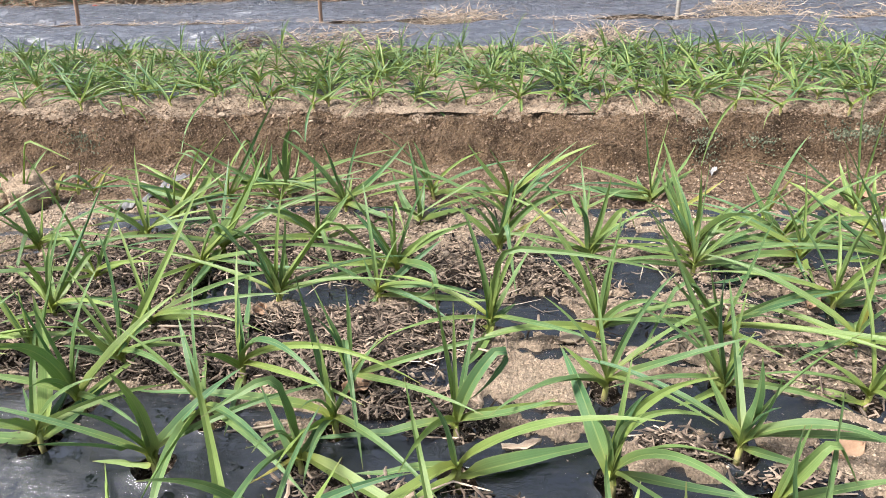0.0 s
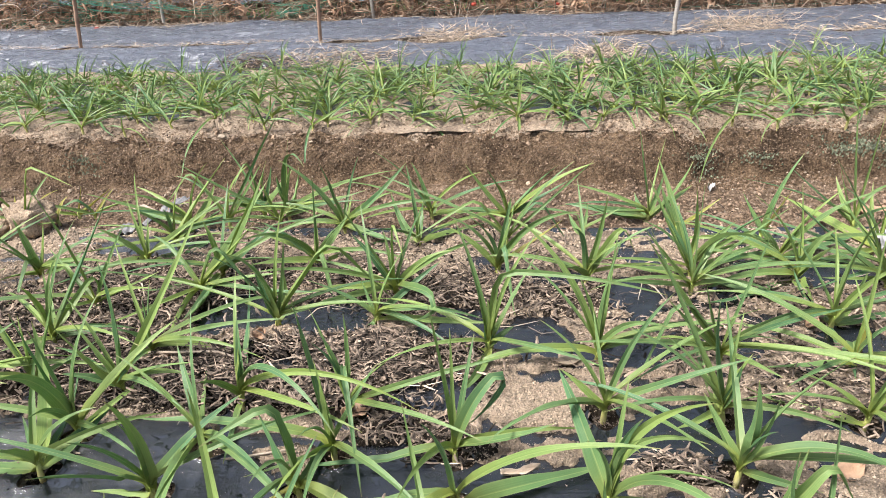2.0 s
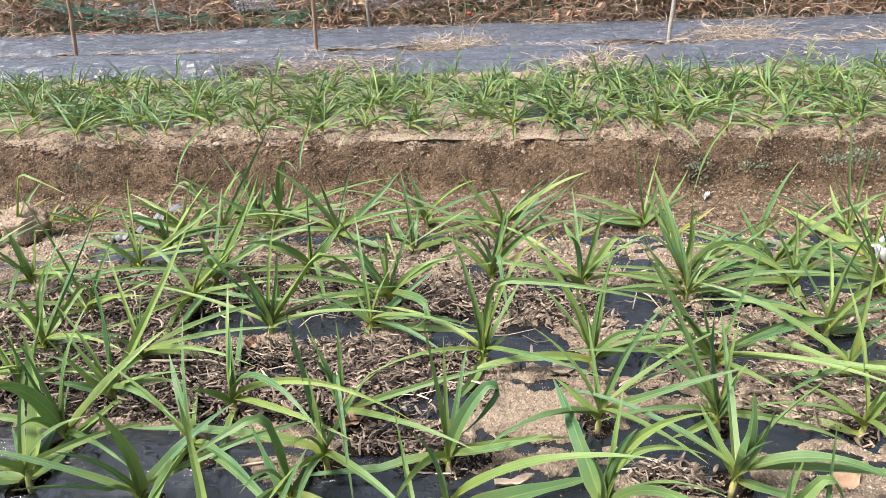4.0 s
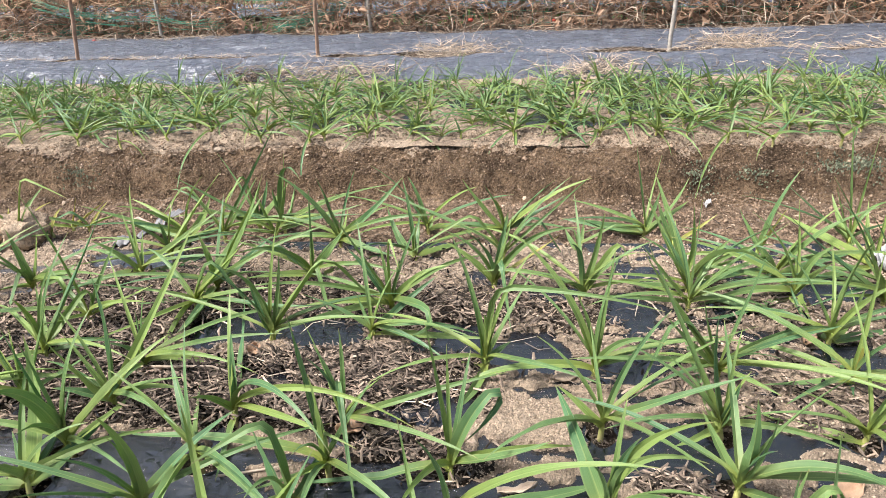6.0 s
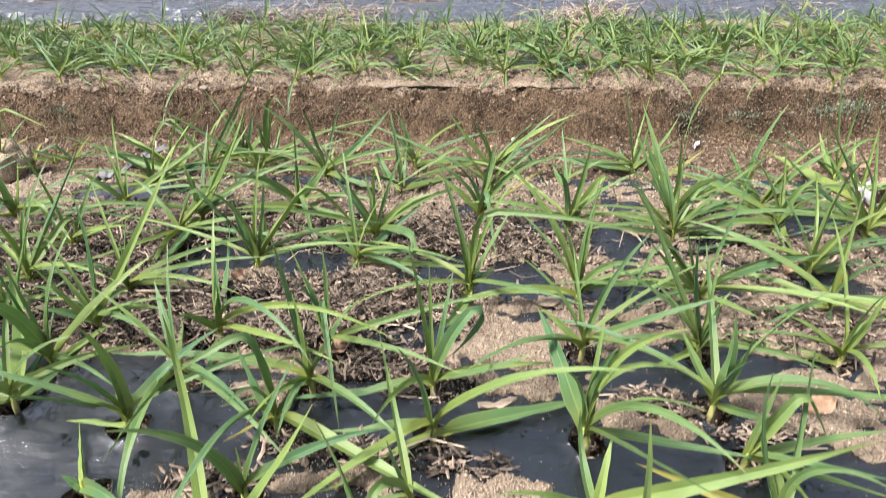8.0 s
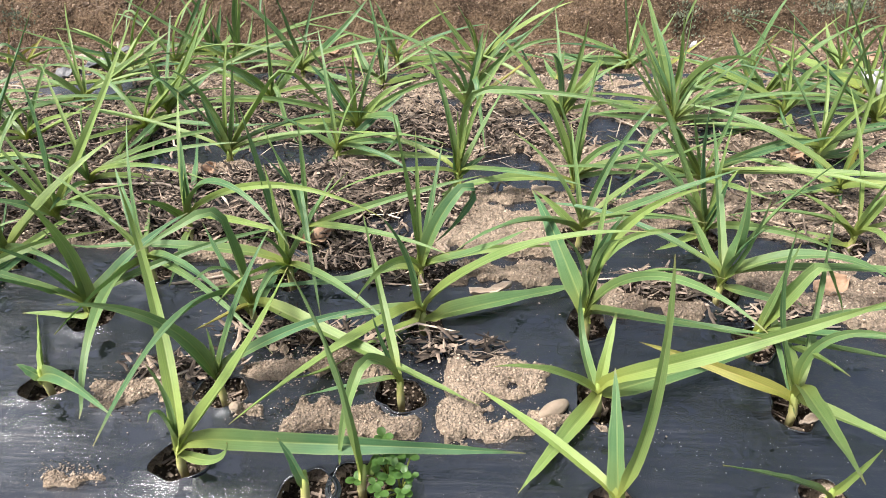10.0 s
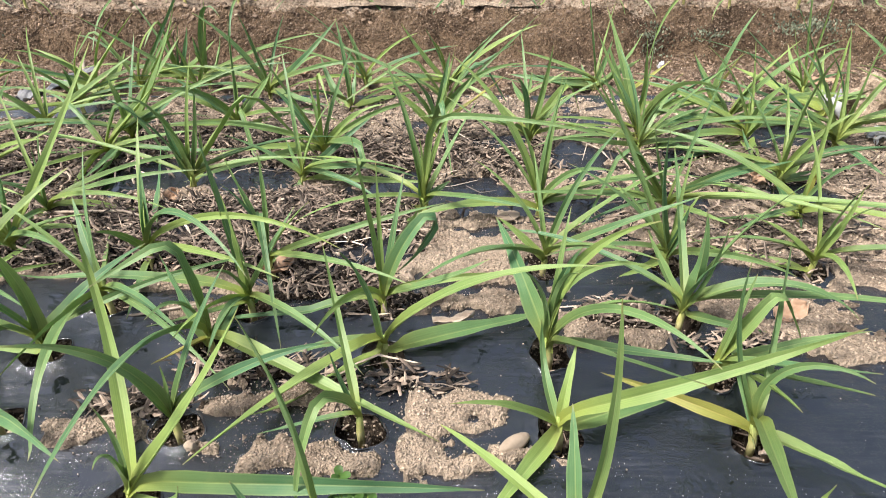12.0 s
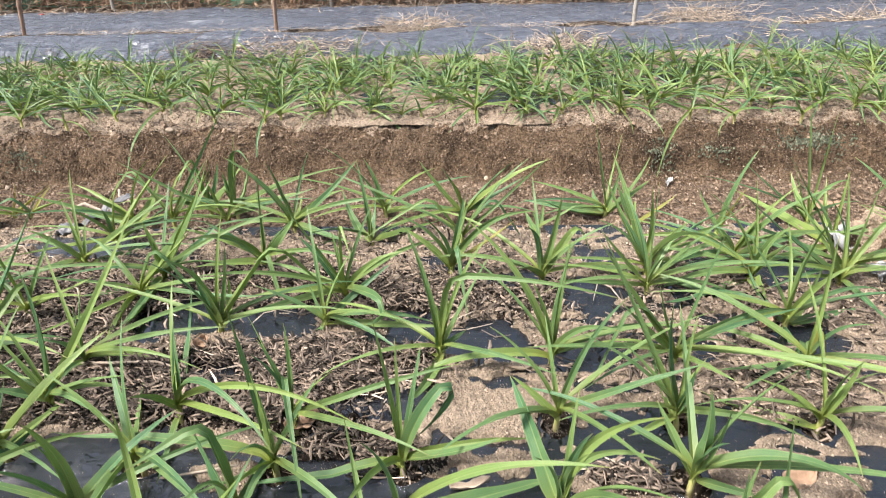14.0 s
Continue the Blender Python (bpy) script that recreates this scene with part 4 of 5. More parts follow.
far_garlic(-0.490, 2.375, (198, 0.113, 69, 66, 0.0103), (358, 0.121, 65, 62, 0.0103), (347, 0.142, 19, -15, 0.0102), (212, 0.116, 21, -30, 0.0103))



# ---- the film on the near bed, with a hole for each plant ----
def hole_rim(film, hx, hy):
    """The torn film round a hole stands up and curls outwards."""
    verts, faces, n = [], [], 36
    for k in range(n):
        a = 2 * math.pi * k / n
        r = 0.024 * (1 + 0.14 * math.sin(2 * a + 40 * hx) + 0.07 * math.sin(5 * a + 70 * hy))
        tall = 0.0012 + 0.0014 * math.sin(3 * a + 50 * hy) + 0.0008 * math.sin(7 * a + 90 * hx)
        for dr, dz in ((0.005, 0.0012), (0.001, 0.0024), (-0.0005, 0.0024 + 0.6 * tall), (0.0005, 0.0026 + tall), (0.002, 0.0022 + tall), (0.0012, 0.0018 + tall), (0.0008, 0.0022)):
            verts.append((hx + (r + dr) * math.cos(a), hy + (r + dr) * math.sin(a), dz))
        b, c = 7 * k, 7 * ((k + 1) % n)
        faces += [(b + j, c + j, c + j + 1, b + j + 1) for j in range(6)]
    raw("hole_rim", verts, faces, FILM, film)


def film_near():
    xs = spread((-2.2, 0.05), (-0.75, 0.006), (0.75, 0.05), (2.2, 1))
    ys = spread((-0.55, 0.05), (0.5, 0.006), (1.1, 0.02), (1.61, 1))

    def lie(x, y):
        ripple = np.maximum(0, vnoise(x, y, (0.16, 0.09), 3) - 0.1) * vnoise(x, y, (0.13, 0.011), 6)
        return 0.0018 * vnoise(x, y, (0.22, 0.06), 4) + 0.0012 * vnoise(x, y, (0.08, 0.035), 5) + 0.0016 * ripple + 0.0004

    verts, faces = sheet(xs, ys, lie)
    gone = np.zeros(len(verts), bool)
    for hx, hy in HOLES:
        if not (0.5 < hy < 1.1 and abs(hx) < 0.74):
            continue
        d = verts[:, :2] - (hx, hy)
        r = np.hypot(d[:, 0], d[:, 1])
        turn = np.arctan2(d[:, 1], d[:, 0])
        rim = 0.024 * (1 + 0.14 * np.sin(2 * turn + 40 * hx) + 0.07 * np.sin(5 * turn + 70 * hy))
        inside = r < rim
        torn = inside[faces].any(1)
        snap = np.zeros(len(verts), bool)
        snap[faces[torn].ravel()] = True
        snap &= ~inside
        verts[snap, :2] = (hx, hy) + d[snap] / r[snap, None] * rim[snap, None]
        verts[snap, 2] += 0.0022
        gone |= inside
    keep = ~gone[faces].any(1)
    ob = raw("mulch_film", verts.tolist(), faces[keep].tolist(), FILM)
    for hx, hy in HOLES:
        if 0.5 < hy < 1.1 and abs(hx) < 0.74 and cover(hx, hy) < 0.5:
            hole_rim(ob, hx, hy)
    return tagged(ob, "glossy black plastic mulch film with planting holes over the bed", "mulch film", "mulch films")


film_near()


def film_strip(low, high, lift, label, mat, x0=-4.6, x1=4.2, fine=0.02, wave=0.011):
    """Film drawn over a bed that lies between two distances across the plan."""
    xs, vs = np.arange(x0, x1, fine), np.linspace(low, high, 44)
    X, V = np.meshgrid(xs, vs)
    Y = V.copy()
    for _ in range(6):
        Y += V - along(X, Y)
    V2 = V + 0.0
    Z = np.interp(V2, PROFILE_Y, PROFILE_Z) + lift + wave * vnoise(X, Y, (0.3, 0.06), 4) + wave * 0.7 * vnoise(X, Y, (0.14, 0.05), 5) + wave * 0.5 * np.maximum(0, vnoise(X + 2 * Y, Y, (0.05, 0.4), 6)) + wave * 0.8 * np.abs(vnoise(X - 0.8 * Y, Y, (0.35, 0.05), 7)) + wave * 0.35 * vnoise(X, Y, (0.09, 0.02), 8)
    nx = len(xs)
    i = (np.arange(len(vs) - 1)[:, None] * nx + np.arange(nx - 1)[None]).ravel()
    faces = np.stack([i, i + 1, i + nx + 1, i + nx], -1)
    ob = raw("mulch_film", np.stack([X, Y, Z], -1).reshape(-1, 3).tolist(), faces.tolist(), mat)
    return tagged(ob, label, "mulch film", "mulch films")


film_strip(2.37, 3.05, 0.006, "dusty dark mulch film under the far garlic bed", FILM, -3.2, 2.8, 0.02, 0.002)
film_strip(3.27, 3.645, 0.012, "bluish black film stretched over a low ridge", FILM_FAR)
film_strip(3.735, 4.205, 0.012, "black film stretched over the rear ridge, sky sheen in its colour", FILM_FAR)
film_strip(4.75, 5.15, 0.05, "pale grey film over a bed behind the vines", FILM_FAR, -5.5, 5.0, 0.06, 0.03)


def film_flap(x0, x1, y, label):
    """A loose edge of film that sticks out of the bed's lip."""
    n = 24
    verts, faces = [], []
    for k in range(n + 1):
        x = x0 + (x1 - x0) * k / n
        sag = 0.0006 * math.sin(9 * k / n + 10 * x0)
        for j, (dy, dz) in enumerate(((0.075, 0.006), (0.035, 0.0035), (0.0, 0.002), (-0.001, 0.0))):
            end = max(0.0, math.sin(math.pi * k / n)) ** 0.35
            verts.append((x, y + 0.03 * (1 - end) + dy * end + 0.006 * math.sin(7 * k / n + 20 * x0) + 0.003 * math.sin(19 * k / n), -0.006 + (0.009 + dz + sag) * end + 0.0012 * math.sin(23 * k / n)))
            if k and j:
                b = 4 * k + j
                faces.append((b - 5, b - 1, b, b - 4))
    return tagged(raw("film_flap", verts, faces, SAND), label, "film edge", "loose film edges")


film_flap(-0.43, -0.14, 2.235, "dusty edge of buried film showing at the bed's lip")
film_flap(-0.03, 0.20, 2.225, "dusty edge of buried film showing at the bed's lip")


# ---- small growth and loose things on the near bed ----
def blob(name, x, y, sx, sy, sz, turn, mat, label, category, sink=0.25, seed=1, lumps=0.18, group=""):
    """A rounded, uneven stone or clod that sits in the soil."""
    bm = bmesh.new()
    bmesh.ops.create_icosphere(bm, subdivisions=4, radius=1)
    for v in bm.verts:
        n = 0.35 * noise.noise(v.co * 8.0) * (lumps > 0.25) + noise.noise(v.co * 1.6 + Vector((seed * 7.1, 0, 0))) + 0.5 * noise.noise(v.co * 3.7 + Vector((0, seed * 3.3, 0)))
        v.co *= 1 + lumps * n
        v.co.x, v.co.y, v.co.z = v.co.x * sx, v.co.y * sy, v.co.z * sz
    ob = part(name, bm, mat, None)
    ob.matrix_world = pose(x, y, max(float(height(x, y)), -0.2 if y > 1.6 else 0.0) + sz * (1 - sink * 2), 0, 0, turn)
    return tagged(ob, label, category, group)


blob("pebble", 0.0615, 0.747, 0.0185, 0.0078, 0.0075, 36, PEBBLE, "smooth pale oblong pebble lying on the film", "pebble", 0.1, 2, 0.07)
blob("pebble", -0.146, 1.388, 0.011, 0.009, 0.007, 10, PEBBLE, "small rounded pale pebble on the sand", "pebble", 0.2, 3, 0.1)
blob("flat_stone", 0.071, 1.155, 0.017, 0.011, 0.004, 20, PEBBLE, "thin flat greyish stone on the sand", "stone", 0.2, 4, 0.2)
blob("soil_clod", -1.12, 1.60, 0.055, 0.045, 0.045, 15, DRY_CLOD, "large dry clod of earth on the bed's edge", "soil clod", 0.2, 5, 0.42)
blob("soil_clod", -0.915, 1.36, 0.024, 0.02, 0.017, 35, DRY_CLOD, "small dry clod of earth in the litter", "soil clod", 0.2, 12, 0.42)
blob("soil_clod", -1.175, 1.565, 0.028, 0.024, 0.02, 75, DRY_CLOD, "small dry clod of earth on the bed's edge", "soil clod", 0.2, 13, 0.42)
blob("soil_clod", 0.735, 1.51, 0.045, 0.04, 0.042, 65, DRY_CLOD, "sandy clod of earth beside white plastic", "soil clod", 0.2, 6, 0.42)
blob("pebble", -0.93, 2.25, 0.014, 0.01, 0.008, 5, PEBBLE, "pale stone set in the far bed's lip", "pebble", 0.2, 9, 0.2)
blob("pebble", -0.13, 0.70, 0.006, 0.005, 0.004, 5, PEBBLE, "tiny pale stone on the black film", "pebble", 0.2, 10, 0.2)
blob("pebble", -0.245, 0.733, 0.006, 0.005, 0.005, 5, PEBBLE, "tiny pale stone on the black film", "pebble", 0.2, 11, 0.2)


def dead_leaf(x, y, length, width, turn, label, cup=0.25, mat=None, z=None, tilt=8):
    verts, faces, n, m = [], [], 10, 4
    for k in range(n + 1):
        s = k / n
        w = width * 0.5 * math.sin(math.pi * min(1, 0.06 + 0.92 * s)) ** 0.7 * (1 + 0.12 * math.sin(11 * s + x * 50) + 0.10 * math.sin(29 * s + y * 90))
        for j in range(-m, m + 1):
            u = j / m
            verts.append((length * (s - 0.5), w * u, cup * width * u * u + 0.1 * length * (2 * s - 1) ** 2 + 0.0022 * math.sin(7 * u + 9 * s + x * 30) + 0.0012 * math.sin(23 * s - 5 * u)))
            if k and j > -m:
                b = (2 * m + 1) * k + j + m
                faces.append((b - 2 * m - 2, b - 1, b, b - 2 * m - 1))
    blade = raw("fallen_leaf", verts, faces, mat or FALLEN)
    thick = blade.modifiers.new("thick", "SOLIDIFY")
    thick.thickness = 0.0007
    base = max(float(height(x, y)), 0.0 if y < 1.6 else -1) + 0.004 if z is None else z
    blade.matrix_world = pose(x, y, base, tilt, -6, turn)
    return tagged(blade, label, "dead leaf", "fallen leaves")


dead_leaf(-0.229, 1.026, 0.048, 0.026, 32, "curled tan fallen leaf lying on straw litter", 0.3)
dead_leaf(-0.435, 1.192, 0.026, 0.022, 70, "small tan fallen leaf on the litter", 0.3, tilt=25)
dead_leaf(0.45, 1.255, 0.032, 0.026, 60, "reddish tan fallen leaf under garlic leaves", 0.3, tilt=22)
dead_leaf(-0.575, 1.13, 0.03, 0.018, 20, "pale dry leaf scrap on the litter", 0.3)
dead_leaf(0.0, 0.925, 0.05, 0.010, 12, "narrow pale dry leaf on black film", 0.5, DRY)
dead_leaf(0.39, 0.945, 0.045, 0.03, 25, "flat sandy tan leaf scrap on the soil", 0.15)
dead_leaf(0.30, 0.747, 0.026, 0.007, 20, "pale papery husk at a garlic stem", 0.5, DRY)
dead_leaf(0.75, 1.74, 0.06, 0.03, -15, "brown fallen leaf on the bed's edge", 0.3)
dead_leaf(-0.40, 1.945, 0.03, 0.02, 10, "pale stone-like leaf scrap in the trench", 0.3)


def weed(x, y, n, size, label, seed, z=0.0):
    root = new("weed")
    root.location = (x, y, z)
    tagged(root, label, "weed", "small weeds")
    r = random.Random(seed)
    for k in range(n):
        a, d, h = r.uniform(0, 6.28), size * r.uniform(0.15, 1.0), size * r.uniform(0.25, 0.75)
        tip = Vector((d * math.cos(a), d * math.sin(a), h))
        verts, faces = tube([Vector((0, 0, -0.002)), tip * 0.5 + Vector((0, 0, 0.003)), tip], [0.0008] * 3, 4)
        stalk = raw("stalk", verts, faces, WEED, root)
        for j in range(3):
            b = a + (j - 1) * 1.9 + r.uniform(-0.3, 0.3)
            w = size * r.uniform(0.24, 0.36)
            ring = [tip + Vector((0, 0, 0.0006))]
            for i in range(10):
                q = 2 * math.pi * i / 10
                u, v = 0.5 + 0.5 * math.cos(q), 0.42 * math.sin(q)
                ring.append(tip + Vector(((u * math.cos(b) - v * math.sin(b)) * w, (u * math.sin(b) + v * math.cos(b)) * w, w * (0.25 * u + 0.3 * abs(v)))))
            raw("leaflet", ring, [(0, i + 1, (i + 1) % 10 + 1) for i in range(10)], WEED, stalk, uvs=[(0.5, 0.6)] * 11)


weed(-0.088, 0.668, 13, 0.030, "clump of round-leaved green clover at the film's hole", 4)
weed(-0.075, 0.655, 8, 0.026, "clump of round-leaved green clover at the film's hole", 5)
weed(-0.215, 1.06, 3, 0.012, "tiny green seedling in straw litter", 6, 0.006)


def moss(x, y, sx, sy, n, label, seed):
    r = random.Random(seed)
    verts, faces = [], []
    for _ in range(n):
        px, py = r.gauss(x, sx), r.gauss(y, sy)
        pz = float(height(px, py))
        b, s, a = len(verts), r.uniform(0.0015, 0.0045), r.uniform(0, 6.28)
        for k in range(4):
            verts.append((px + s * math.cos(a + k * 1.57), py + s * 0.6 * math.sin(a + k * 1.57) - 0.002, pz + r.uniform(0.0, 0.007)))
        verts.append((px, py - 0.003, pz + 0.009))
        faces += [(b, b + 1, b + 4), (b + 1, b + 2, b + 4), (b + 2, b + 3, b + 4), (b + 3, b, b + 4)]
    return tagged(raw("moss", verts, faces, MOSS, smooth=False), label, "moss", "moss on the bank", "stuff")


moss(0.89, 2.155, 0.045, 0.018, 420, "grey-green moss and tiny weeds on the bank", 1)
moss(0.48, 2.12, 0.022, 0.022, 140, "grey-green moss on the bank of soil", 2)
moss(-1.36, 2.17, 0.03, 0.015, 110, "grey-green moss on the bank of soil", 3)
moss(0.62, 2.11, 0.03, 0.012, 90, "grey-green moss on the bank of soil", 4)


def crumpled(name, x, y, z, sx, sy, sz, turn, mat, label, seed):
    """A torn, crumpled scrap of plastic sheet."""
    n, verts, faces = 12, [], []
    for i in range(n + 1):
        for j in range(n + 1):
            u, v = i / n - 0.5, j / n - 0.5
            d = noise.noise_vector(Vector((u * 3.4, v * 3.4, seed * 5.3)))
            verts.append((sx * (u + 0.25 * d.x), sy * (v + 0.25 * d.y), sz * (0.5 + 0.5 * u + 0.7 * d.z)))
            if i and j:
                b = i * (n + 1) + j
                faces.append((b - n - 2, b - n - 1, b, b - 1))
    ob = raw(name, verts, faces, mat)
    thick = ob.modifiers.new("thick", "SOLIDIFY")
    thick.thickness = 0.0006
    ob.matrix_world = pose(x, y, z, 0, 0, turn)
    return tagged(ob, label, "plastic scrap", "plastic scraps")


crumpled("plastic_scrap", 0.662, 1.50, 0.008, 0.045, 0.04, 0.045, 100, WHITE, "crumpled white plastic scrap beside a clod", 1)
crumpled("plastic_scrap", 0.70, 1.40, 0.006, 0.04, 0.035, 0.02, 20, WHITE, "crumpled white plastic scrap on the soil", 2)
crumpled("plastic_scrap", 0.488, 2.03, -0.10, 0.015, 0.012, 0.02, 20, WHITE, "tiny white plastic chip in the trench", 3)


def film_rope(x0, y0, x1, y1, label):
    a, b = Vector((x0, y0, 0)), Vector((x1, y1, 0))
    n, verts, faces = 30, [], []
    side = (b - a).cross(Vector((0, 0, 1))).normalized()
    for k in range(n + 1):
        p = a.lerp(b, k / n)
        p.z = max(float(height(p.x, p.y)), -0.03) + 0.010
        for j in range(7):
            u = j / 6 - 0.5
            verts.append(p + side * u * 0.030 * (1 + 0.3 * math.sin(k * 0.5)) + Vector((0, 0, 0.0045 * math.sin(26 * u + 0.5 * k / n) + 0.002 * math.sin(k * 0.35 + j))))
            if k and j:
                c = 7 * k + j
                faces.append((c - 8, c - 7, c, c - 1))
    ob = raw("film_rope", verts, faces, FILM_SILVER)
    thick = ob.modifiers.new("thick", "SOLIDIFY")
    thick.thickness = 0.0008
    return tagged(ob, label, "film edge", "loose film edges")


film_rope(-0.885, 1.575, -0.862, 1.83, "bunched silvery grey strip of torn mulch film on soil")


def dry_root(points, thick, label):
    """A bleached bent stalk lying on the soil."""
    path = [Vector((x, y, float(height(x, y)) + 0.008 + lift)) for x, y, lift in points]
    verts, faces = tube(path, [thick * (1 - 0.08 * k) for k in range(len(path))], 7)
    return tagged(raw("dry_root", verts, faces, DRY), label, "dry stalk", "dry stalks on the soil")


dry_root([(-1.0, 1.80, 0.0), (-0.965, 1.802, 0.006), (-0.93, 1.806, 0.002), (-0.90, 1.822, 0.008), (-0.885, 1.842, 0.014), (-0.868, 1.84, 0.004), (-0.85, 1.835, 0.0)], 0.0055, "bleached bent root lying beside torn film")
dry_root([(-0.895, 1.85, 0.03), (-0.892, 1.838, 0.012), (-0.88, 1.83, 0.004), (-0.87, 1.81, 0.0)], 0.0035, "short bleached root stub beside torn film")
dry_root([(-0.99, 1.50, 0.0), (-0.95, 1.51, 0.004), (-0.915, 1.50, 0.006), (-0.885, 1.47, 0.0)], 0.002, "thin bent straw stalk on litter")
dry_root([(-0.44, 0.935, 0.002), (-0.40, 0.93, 0.003), (-0.35, 0.934, 0.004), (-0.29, 0.938, 0.003)], 0.002, "long thin dry stalk lying on the film")
dry_root([(-0.62, 1.14, 0.006), (-0.55, 1.13, 0.008), (-0.48, 1.135, 0.008), (-0.41, 1.125, 0.006)], 0.0024, "long thin dry stalk among straw litter")


# ---- straw litter, grit and crumbs ----
def chips(name, places, long, wide, mat, label, category, seed, flat=0.45, tilt=0.25, lift=0.0):
    """Short split pieces of stalk strewn about."""
    r = random.Random(seed)
    verts, faces = [], []
    for x, y in places:
        z = float(max(height(x, y), 0.0 if y < 1.6 else -1)) + r.uniform(0.0005, 0.007) + lift * r.random() ** 2
        L, w, a = r.uniform(*long), r.uniform(*wide), r.uniform(0, math.pi)
        if r.random() < 0.35:
            a = r.gauss(0, 0.4)
        d = Vector((math.cos(a), math.sin(a), r.gauss(0, tilt))).normalized()
        s = d.cross(Vector((0, 0, 1))).normalized()
        u = s.cross(d)
        bend = u * r.uniform(-0.12, 0.12) * L + s * r.uniform(-0.15, 0.15) * L
        b = len(verts)
        for t, k in ((-0.5, 0.7), (0.0, 1.0), (0.5, 0.55)):
            c = Vector((x, y, z)) + d * L * t + (bend if t == 0 else Vector())
            for q in ((-1, 0), (0, flat), (1, 0), (0, -flat)):
                verts.append(c + s * q[0] * w * 0.5 * k + u * q[1] * w * 0.5 * k)
        for g in (b, b + 4):
            faces += [(g + j, g + (j + 1) % 4, g + 4 + (j + 1) % 4, g + 4 + j) for j in range(4)]
        faces += [(b + 3, b + 2, b + 1, b), (b + 8, b + 9, b + 10, b + 11)]
    return tagged(raw(name, verts, faces, mat, smooth=False), label, category, kind="stuff")


def off_film(places, seed=3):
    """Leaves out most of the places where the film lies bare."""
    r = random.Random(seed)
    m = cover(np.array([p[0] for p in places]), np.array([p[1] for p in places]))
    return [p for p, c in zip(places, m) if c > -0.25 or p[1] < 0.9 or r.random() < 0.08]


def scatter(n, seed, *fields):
    """Places drawn from rounded fields (x, y, half-lengths, weight)."""
    r = random.Random(seed)
    total, out = sum(f[4] for f in fields), []
    for cx, cy, rx, ry, w in fields:
        for _ in range(round(n * w / total)):
            a, d = r.uniform(0, 6.28), math.sqrt(r.random()) * r.uniform(0.7, 1.15)
            out.append((cx + rx * d * math.cos(a), cy + ry * d * math.sin(a)))
    return out


chips("straw_litter", off_film(scatter(13500, 11, *LITTER)), (0.007, 0.026), (0.0016, 0.0056), STRAW, "weathered grey-brown chopped straw litter strewn over the bed", "straw litter", 21, flat=0.6, tilt=0.45, lift=0.011)
chips("dark_straw", off_film(scatter(1300, 14, *LITTER)), (0.008, 0.05), (0.0008, 0.0030), STRAW, "dark brown rotting stalks in the litter", "straw litter", 25, flat=0.9, tilt=0.4, lift=0.012)
chips("long_straw", scatter(190, 12, *LITTER), (0.04, 0.09), (0.0018, 0.004), DRY, "longer pale straw stalks among the litter", "straw litter", 22, tilt=0.06)
chips("trench_litter", scatter(900, 13, (-0.3, 1.75, 1.2, 0.16, 1.5), (-1.2, 2.26, 0.5, 0.06, 1), (-0.2, 2.3, 1.6, 0.06, 0.7)), (0.006, 0.03), (0.0015, 0.004), STRAW, "bits of dry straw on the trench soil", "straw litter", 23)
hole_bits = [(hx + random.gauss(0, 0.012), hy + random.gauss(0, 0.012)) for hx, hy in HOLES if hy < 1.1 for _ in range(16)]


def hole_litter():
    r = random.Random(24)
    verts, faces = [], []
    for x, y in hole_bits:
        z, L, a, w = float(height(x, y)) + 0.004, r.uniform(0.006, 0.02), r.uniform(0, 6.28), r.uniform(0.001, 0.003)
        d, s = Vector((math.cos(a), math.sin(a), r.gauss(0, 0.3))).normalized(), Vector((-math.sin(a), math.cos(a), 0))
        b = len(verts)
        for t in (-0.5, 0.5):
            for q in (-1, 1):
                for h in (0, 1):
                    verts.append(Vector((x, y, z)) + d * L * t + s * w * q * 0.5 + Vector((0, 0, h * w * 0.5)))
        faces += [(b, b + 1, b + 3, b + 2), (b + 4, b + 6, b + 7, b + 5), (b, b + 4, b + 5, b + 1), (b + 2, b + 3, b + 7, b + 6), (b + 1, b + 5, b + 7, b + 3), (b, b + 2, b + 6, b + 4)]
    tagged(raw("hole_litter", verts, faces, STRAW, smooth=False), "dark straw bits inside the planting holes", "straw litter", kind="stuff")


hole_litter()


